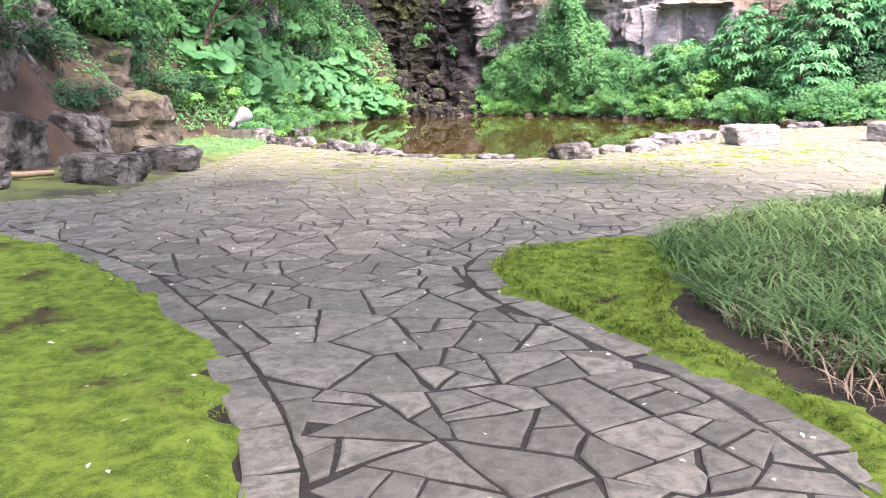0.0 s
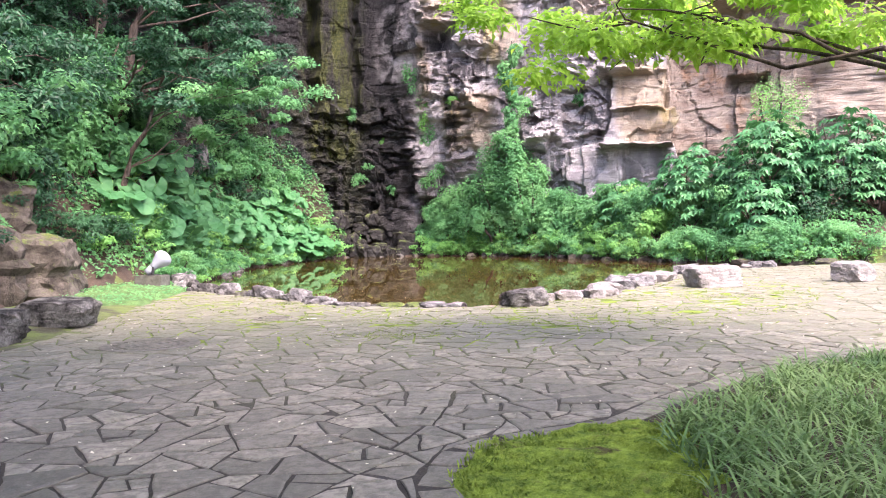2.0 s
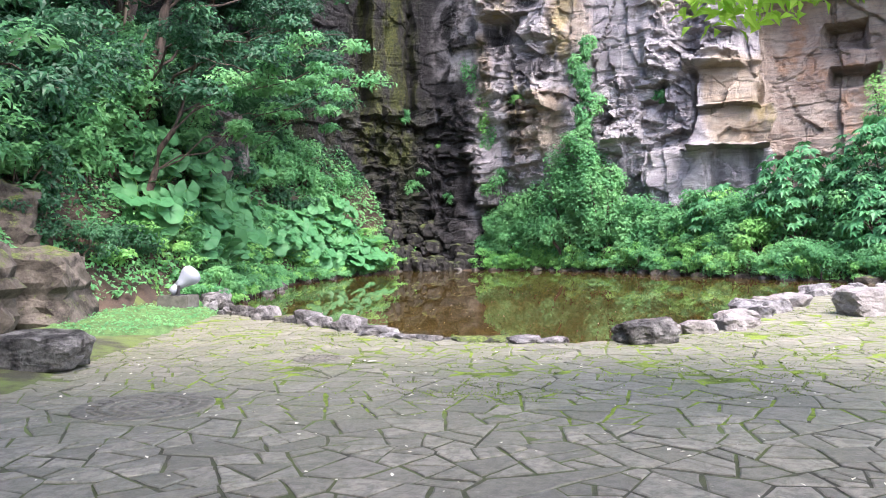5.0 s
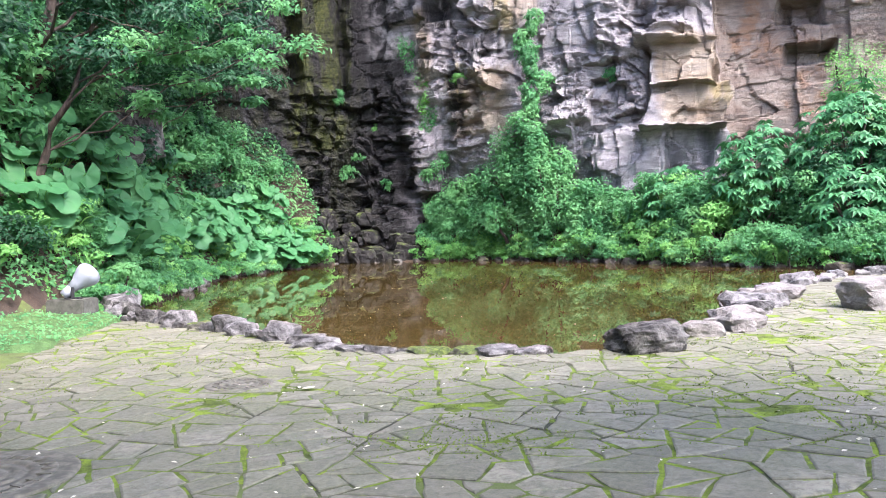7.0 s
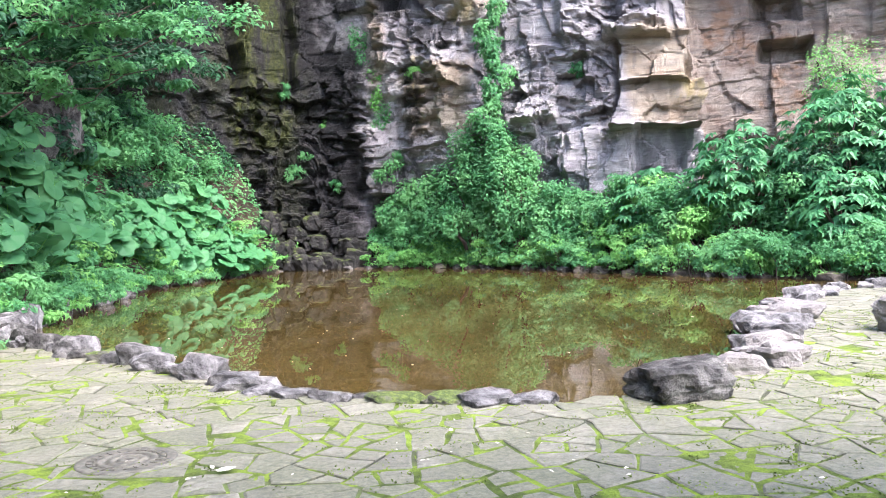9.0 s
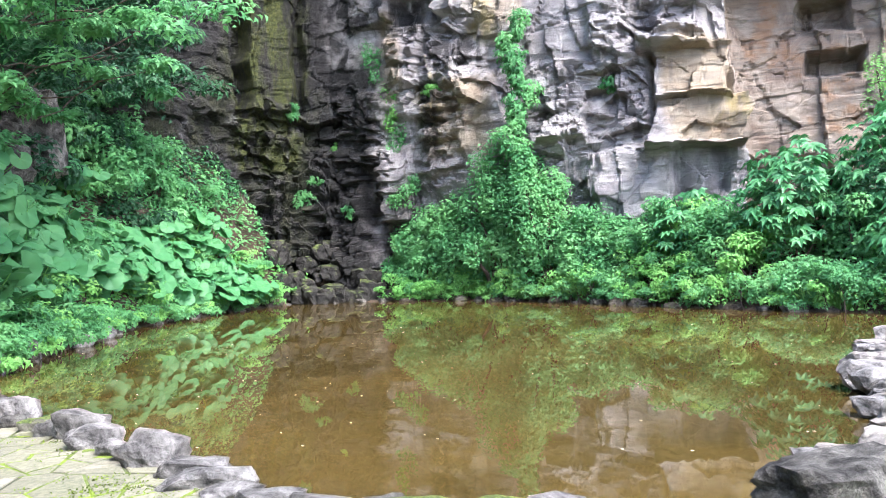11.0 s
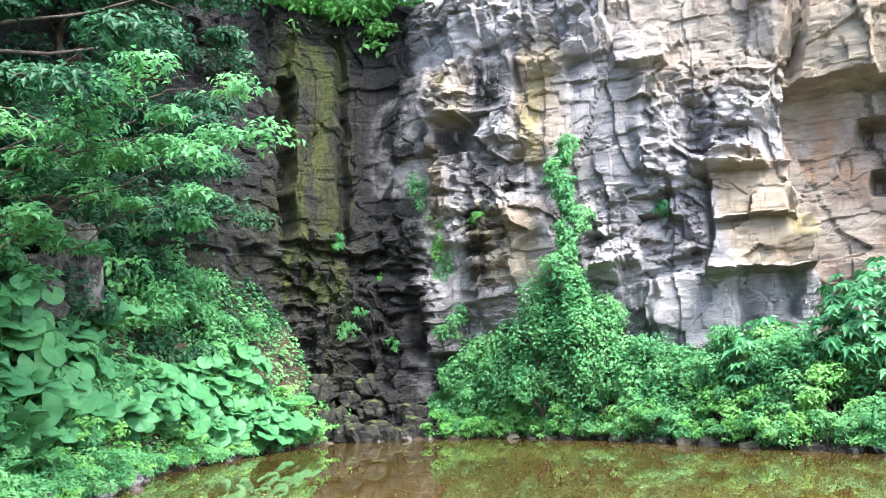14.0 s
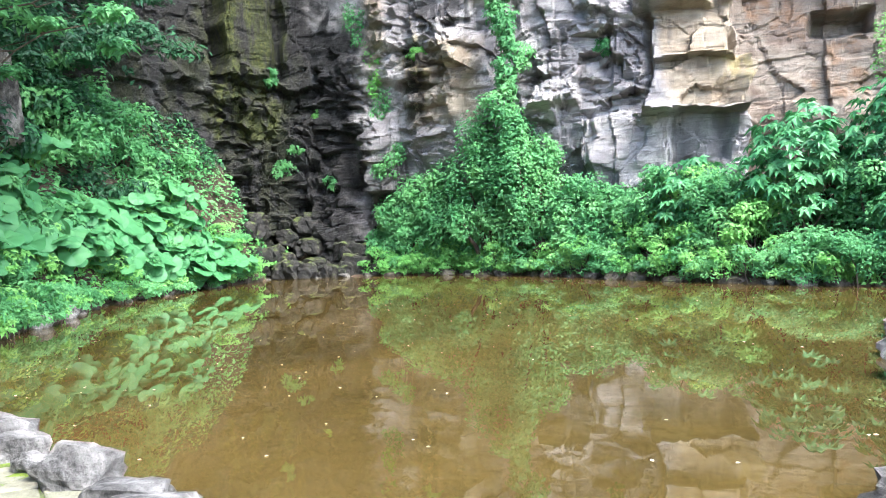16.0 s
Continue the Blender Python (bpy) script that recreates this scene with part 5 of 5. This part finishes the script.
# ---- manhole covers ----
def manhole(x, y, radius, label, rings):
    thing = tagged(new("manhole_cover"), label, "manhole cover", "manhole covers")
    thing.matrix_basis = pose(x, y, 0)
    part("rim", spin([(radius, -0.05), (radius, 0.004), (radius - 0.02, 0.008), (radius - 0.10 * radius / 0.6 - 0.02, 0.008), (radius - 0.12 * radius / 0.6 - 0.02, 0.0)], 48), IRON, thing)
    prof, q = [], radius * 0.8
    for k in range(rings):
        r0, r1 = q * (1 - k / rings), q * (1 - (k + 0.62) / rings)
        prof += [(r0, 0.0), (r0 - 0.004, 0.008), (r1, 0.008), (r1 - 0.004, 0.0)]
    cover = part("cover", spin(prof + [(0.0, 0.0)], 48), IRON, thing)
    tread = None
    for k in range(22):
        tread = tread or bm_mesh("tread_bar", box_bm(radius * 0.15, radius * 0.05, 0.006, 0.001))
        bar = part("tread_bar", tread, IRON, cover)
        bar.matrix_basis = pose(0, 0, 0, 0, 0, 360 / 22 * k) @ pose(radius * 0.70, 0, 0.010)


HOLES = ((-2.97, 12.72, 0.62), (-1.73, 15.35, 0.32))
manhole(*HOLES[0], "large round cast-iron manhole cover set in the paving", 5)
manhole(*HOLES[1], "small round patterned manhole cover set in the paving", 4)

# fallen branch and litter
stick = tagged(part("fallen_branch", tubes_mesh("fallen_branch", [(bend((0, 0, 0), (1.1, 0.25, 0.05), 0.03, 0.02, 6, 3), np.linspace(0.06, 0.045, 6))], 8), DRY), "dry reddish fallen branch on the soil", "branch")
stick.matrix_basis = pose(-7.3, 12.9, 0.12, 0, 0, 10)
for i, (y, d, l) in enumerate(((26.5, 2.4, 2.2), (30.5, 2.8, 1.8), (28.0, 3.4, 2.6), (33.0, 2.6, 1.8))):
    x = up_bank(y, d)
    lg = tagged(part("leaning_branch", tubes_mesh("leaning_branch", [(bend((0, 0, 0), (0.7, -0.5, l), 0.1, 0.05, 7, i), np.linspace(0.06, 0.03, 7))], 7), DRY), "dead bare branch leaning on the bank", "branch", "dead branches on the bank")
    lg.matrix_basis = pose(x, y, float(ground_z(x, y)) - 0.1)
r = np.random.default_rng(77)
n = 900
px, py = r.uniform(-6, 9, n), r.uniform(1.5, 16, n)
ok = ~inside(BED_RIGHT, px, py) | (px < 1.6)
pos = np.stack([px, py, np.full(n, 0.012)], 1)[ok]
pos[inside(MOSS_LEFT, pos[:, 0], pos[:, 1]), 2] = 0.065
tagged(part("fallen_petals", leaf_mesh("fallen_petals", pos, np.array([0, 0, 1.0]) + r.normal(0, 0.25, (len(pos), 3)), r.uniform(0.012, 0.045, len(pos)), 0.7, 0.0, 7), PETAL), "small pale fallen petals and leaves", "petals", kind="stuff")
n = 420
px, py = r.uniform(-5, 11, n), r.uniform(16.5, 38, n)
ok = inside(POND, px, py)
tagged(part("floating_specks", leaf_mesh("floating_specks", np.stack([px, py, np.full(n, WATER_Z + 0.004)], 1)[ok], np.tile((0, 0, 1.0), (ok.sum(), 1)), r.uniform(0.015, 0.05, ok.sum()), 0.6, 0.0, 8), PETAL), "pale specks floating on the pond", "petals", kind="stuff")


# ---- paving ----
def crazy_cells(x0, x1, y0, y1, cell, stretch, seed):
    """Irregular polygons that tile a field: cells round scattered seeds of uneven weight, wider than deep."""
    r = np.random.default_rng(seed)
    nx, ny = int((x1 - x0) / (cell * stretch)) + 1, int((y1 - y0) / cell) + 1
    j, i = np.meshgrid(np.arange(ny), np.arange(nx))
    sx = (i + 0.5 * (j % 2) + r.uniform(-0.48, 0.48, i.shape)) * cell
    sy = (j + r.uniform(-0.48, 0.48, i.shape)) * cell
    w = r.uniform(-0.16, 0.16, i.shape) * cell * cell
    out = []
    for a in range(nx):
        for b in range(ny):
            px, py = sx[a, b], sy[a, b]
            poly = [(px - 2 * cell, py - 2 * cell), (px + 2 * cell, py - 2 * cell), (px + 2 * cell, py + 2 * cell), (px - 2 * cell, py + 2 * cell)]
            for c in range(max(0, a - 2), min(nx, a + 3)):
                for d in range(max(0, b - 2), min(ny, b + 3)):
                    if (c, d) == (a, b):
                        continue
                    nxv, nyv = sx[c, d] - px, sy[c, d] - py
                    l2 = nxv * nxv + nyv * nyv
                    lim = (l2 + w[a, b] - w[c, d]) / 2
                    poly2, m_ = [], len(poly)
                    dist = [(q[0] - px) * nxv + (q[1] - py) * nyv - lim for q in poly]
                    for k in range(m_):
                        p, q, dp, dq = poly[k], poly[(k + 1) % m_], dist[k], dist[(k + 1) % m_]
                        if dp <= 0:
                            poly2.append(p)
                        if (dp < 0) != (dq < 0) and dp != dq:
                            s = dp / (dp - dq)
                            poly2.append((p[0] + (q[0] - p[0]) * s, p[1] + (q[1] - p[1]) * s))
                    poly = poly2
                    if len(poly) < 3:
                        break
                if len(poly) < 3:
                    break
            if len(poly) >= 3:
                out += split_up(np.array([(x0 + q[0] * stretch, y0 + q[1]) for q in poly]), r)
    return out


def fullness(pts):
    """1 for a disc, towards 0 for a sliver."""
    p = np.array(pts)
    e = np.roll(p, -1, 0) - p
    area = 0.5 * np.sum(p[:, 0] * np.roll(p[:, 1], -1) - p[:, 1] * np.roll(p[:, 0], -1))
    return 4 * np.pi * area / np.hypot(e[:, 0], e[:, 1]).sum() ** 2


def split_up(poly, r):
    """Breaks a large cell by straight cuts into stones of uneven size."""
    x, y = poly.T
    area = 0.5 * np.sum(x * np.roll(y, -1) - y * np.roll(x, -1))
    if area < r.choice([0.055, 0.085, 0.13, 0.20]):
        return [poly]
    c = poly.mean(0) + r.normal(0, 0.05, 2)
    spreads = np.cov((poly - c).T)
    long_way = np.linalg.eigh(spreads)[1][:, 1]
    a = math.atan2(long_way[1], long_way[0]) + r.normal(0, 0.3)
    nrm = np.array([math.cos(a), math.sin(a)])
    side = (poly - c) @ nrm
    one, two = [], []
    for k in range(len(poly)):
        p, q, dp, dq = poly[k], poly[(k + 1) % len(poly)], side[k], side[(k + 1) % len(poly)]
        (one if dp < 0 else two).append(p)
        if dp * dq < 0:
            m_ = p + (q - p) * dp / (dp - dq)
            one.append(m_), two.append(m_)
    if len(one) < 3 or len(two) < 3 or min(fullness(one), fullness(two)) < 0.52:
        return [poly]
    return split_up(np.array(one), r) + split_up(np.array(two), r)


def inset(poly, g):
    """The polygon drawn in by g on every side (mitred, for convex outlines)."""
    n = len(poly)
    e = np.roll(poly, -1, 0) - poly
    l = np.hypot(e[:, 0], e[:, 1])
    keep = l > 0.014
    if keep.sum() < 3:
        return None
    poly = poly[keep]
    n = len(poly)
    e = np.roll(poly, -1, 0) - poly
    l = np.hypot(e[:, 0], e[:, 1]) + 1e-9
    nr = np.stack([-e[:, 1], e[:, 0]], 1) / l[:, None]
    res = []
    for k in range(n):
        a, b = nr[k - 1], nr[k]
        m_ = a + b
        m_ = m_ / max(m_ @ m_, 0.35) * 2
        res.append(poly[k] + m_ * g)
    res = np.array(res)
    area = 0.5 * np.sum(res[:, 0] * np.roll(res[:, 1], -1) - res[:, 1] * np.roll(res[:, 0], -1))
    return res if area > 0.012 else None


def slab_rings(poly, r, fine):
    """Outline rings of one flagstone from its foot to its top."""
    if fine:
        pts = []
        for p, q in zip(poly, np.roll(poly, -1, 0)):
            l = np.hypot(*(q - p))
            k = max(1, int(l / 0.11))
            for s in range(k):
                pts.append(p + (q - p) * s / k + (r.normal(0, 0.007, 2) if s else r.normal(0, 0.004, 2)))
        poly = np.array(pts)
    c = poly.mean(0)
    inner = c + (poly - c) * (1 - 0.016 / np.maximum(np.hypot(*(poly - c).T), 0.05))[:, None]
    h = float(np.clip(r.normal(0.001, 0.003), -0.003, 0.006))
    tx, ty = r.normal(0, 0.005, 2)
    z = lambda q, d: np.column_stack([q, h + d + (q - c) @ (tx, ty)])
    return [z(poly, -0.05), z(poly, -0.006), z(inner, 0.0)]


def border(line, side, width, r):
    """A row of longer stones along a line, on one side of it."""
    p = np.array(line)
    s = np.concatenate([[0], np.cumsum(np.hypot(*np.diff(p, axis=0).T))])
    at = [0.0]
    while at[-1] < s[-1]:
        at.append(at[-1] + r.uniform(0.26, 0.48))
    row = []
    for a, b in zip(at[:-1], at[1:]):
        c0 = np.array([np.interp(a, s, p[:, 0]), np.interp(a, s, p[:, 1])])
        c1 = np.array([np.interp(b, s, p[:, 0]), np.interp(b, s, p[:, 1])])
        if np.hypot(*(c1 - c0)) < 0.12:
            continue
        nv = np.array([-(c1 - c0)[1], (c1 - c0)[0]]) / np.hypot(*(c1 - c0)) * side
        sk = r.normal(0, 0.03, 2)
        q = np.array([c0 + nv * 0.0, c1 + nv * 0.0, c1 + nv * width + (c1 - c0) * sk[0], c0 + nv * width + (c1 - c0) * sk[1]])
        row.append(q if side > 0 else q[::-1])
    return row


def push_off(poly, line, width, side):
    """Moves the corners that lie within a border's width of its line out to its inner edge."""
    out = poly.copy()
    for k, q in enumerate(poly):
        best, place, nrm = 99.0, None, None
        for a, b in zip(line[:-1], line[1:]):
            ab = b - a
            u = np.clip((q - a) @ ab / (ab @ ab), 0, 1)
            foot = a + ab * u
            d = np.hypot(*(q - foot))
            if d < best:
                nv = np.array([-ab[1], ab[0]]) / np.hypot(*ab) * side
                best, place, nrm = d, foot, nv
        sd = (q - place) @ nrm
        if sd < width and best < 1.0:
            out[k] = place + (nrm if sd <= 0.01 else (q - place) / best) * width
    return out


LINE_L, LINE_R = MOSS_LEFT[1:9], BED_RIGHT[1:14]
slabs = []
pr = np.random.default_rng(11)
for poly in crazy_cells(-7.5, 17.5, -1.5, 25.5, 0.58, 1.2, 12):
    c = poly.mean(0)
    if inside(POND, *c) or (c[0] < -4.8 and c[1] > 24) or bank_x(c[1]) > c[0] - 0.5 or (c[0] < -6.2 and c[1] < 13) or c[1] > np.interp(c[0], [7, 11, 17], [30, 24.6, 25]):
        continue
    if inside(MOSS_PATCH, *c):
        continue
    if (inside(MOSS_LEFT, *poly.T) | inside(BED_RIGHT, *poly.T)).all():
        continue
    if inside(MOSS_LEFT, *c) and c[1] > 8.7 or inside(BED_RIGHT, *c) and c[0] > 5.6:
        continue
    if c[1] < 11:
        if c[0] < 0.0:
            poly = push_off(poly, LINE_L, 0.25, -1)
        elif c[0] < 5.6:
            poly = push_off(poly, LINE_R, 0.25, 1)
    poly = inset(poly, pr.uniform(0.009, 0.016))
    if poly is None:
        continue
    for hx, hy, hr in HOLES:
        d = poly - (hx, hy)
        l = np.hypot(*d.T)
        poly = np.where((l < hr + 0.015)[:, None], np.array((hx, hy)) + d / l[:, None] * (hr + 0.015), poly)
        if np.hypot(c[0] - hx, c[1] - hy) < hr * 0.8:
            poly = None
            break
    if poly is not None:
        slabs.append(poly)
for line, side in ((LINE_L, -1), (LINE_R, 1)):
    slabs += [q for q in (inset(q, 0.008) for q in border(line, side, 0.24, pr)) if q is not None]
near_slabs = sorted((p for p in slabs if -3.5 < p[:, 0].mean() < 3.2 and 2.2 < p[:, 1].mean() < 11.5), key=lambda p: p[:, 1].mean())[:300]
near_ids = {id(p) for p in near_slabs}
verts, faces = [], []
for poly in slabs:
    if id(poly) in near_ids:
        continue
    rings = slab_rings(poly, pr, poly[:, 1].mean() < 17)
    n, b = len(rings[0]), len(verts)
    for ring in rings:
        verts += [tuple(q) for q in ring]
    for lvl in (0, 1):
        faces += [(b + lvl * n + k, b + lvl * n + (k + 1) % n, b + (lvl + 1) * n + (k + 1) % n, b + (lvl + 1) * n + k) for k in range(n)]
    faces.append(tuple(range(b + 2 * n, b + 3 * n)))
me = bpy.data.meshes.new("pavement")
me.from_pydata(verts, [], faces)
SLAB_FIELD = make_slab("flagstone_field", 8.5)
for nd in list(SLAB_FIELD.node_tree.nodes):
    if nd.type == "OBJECT_INFO":
        geo = SLAB_FIELD.node_tree.nodes.new("ShaderNodeNewGeometry")
        for lk in list(nd.outputs["Random"].links):
            SLAB_FIELD.node_tree.links.new(geo.outputs["Random Per Island"], lk.to_socket)
me.materials.append(SLAB_FIELD)
pavement = tagged(new("pavement", me), "crazy paving of grey flagstones with mossy joints", "pavement", kind="structure")
for poly in near_slabs:
    c = poly.mean(0)
    rings = [ring - (c[0], c[1], 0) for ring in slab_rings(poly, pr, True)]
    n = len(rings[0])
    f = [(lvl * n + k, lvl * n + (k + 1) % n, (lvl + 1) * n + (k + 1) % n, (lvl + 1) * n + k) for lvl in (0, 1) for k in range(n)] + [tuple(range(2 * n, 3 * n))]
    me = bpy.data.meshes.new("flagstone")
    me.from_pydata([tuple(q) for ring in rings for q in ring], [], f)
    me.materials.append(SLAB)
    ob = new("flagstone", me)
    ob.parent = pavement
    ob.location = (c[0], c[1], 0)


# moss that fills the joints and creeps over the stones near the pond
step = 0.045
px, py = spread(-5.5, 9.0, step), spread(10.0, 21.0, step)
X, Y = np.meshgrid(px, py, indexing="ij")
near_pond = np.clip(1.3 - edge_distance(POND, X, Y) / 4.5, 0, 1)
lump = fbm(X * 1.3, Y * 1.3, 3, 41) * 0.55 + fbm(X * 7, Y * 7, 3, 42) * 0.45
Z = -0.0135 + 0.012 * np.clip(near_pond * 1.6, 0, 1) * np.clip(lump * 4.0 - 1.3, 0, 1)
f = grid_faces(len(px), len(py))
keep = (~inside(POND, X, Y) & ~inside(MOSS_PATCH, X, Y) & (Z > -0.0105)).ravel()[f].all(1)
tagged(part("joint_moss", np_mesh("joint_moss", np.stack([X, Y, Z], -1).reshape(-1, 3), f[keep], True), JOINT_MOSS), "yellow-green moss in the joints of the paving", "moss", kind="stuff")
p = np.random.default_rng(47).uniform((-5.2, 12.0), (8.0, 21.0), (26000, 2))
k = fbm(p[:, 0] * 9, p[:, 1] * 9, 3, 44) * 0.65 + fbm(p[:, 0] * 1.1, p[:, 1] * 1.1, 2, 45) * 0.35
ok = (k > 0.575) & ~inside(POND, p[:, 0], p[:, 1]) & (edge_distance(POND, p[:, 0], p[:, 1]) < 4.0)
tufts("moss_crumbs", p[ok][:5000], 0.018, 0.006, JOINT_MOSS, "crumbs of moss on the flagstones", 48, lean=1.0, blades=3, z=-0.002)
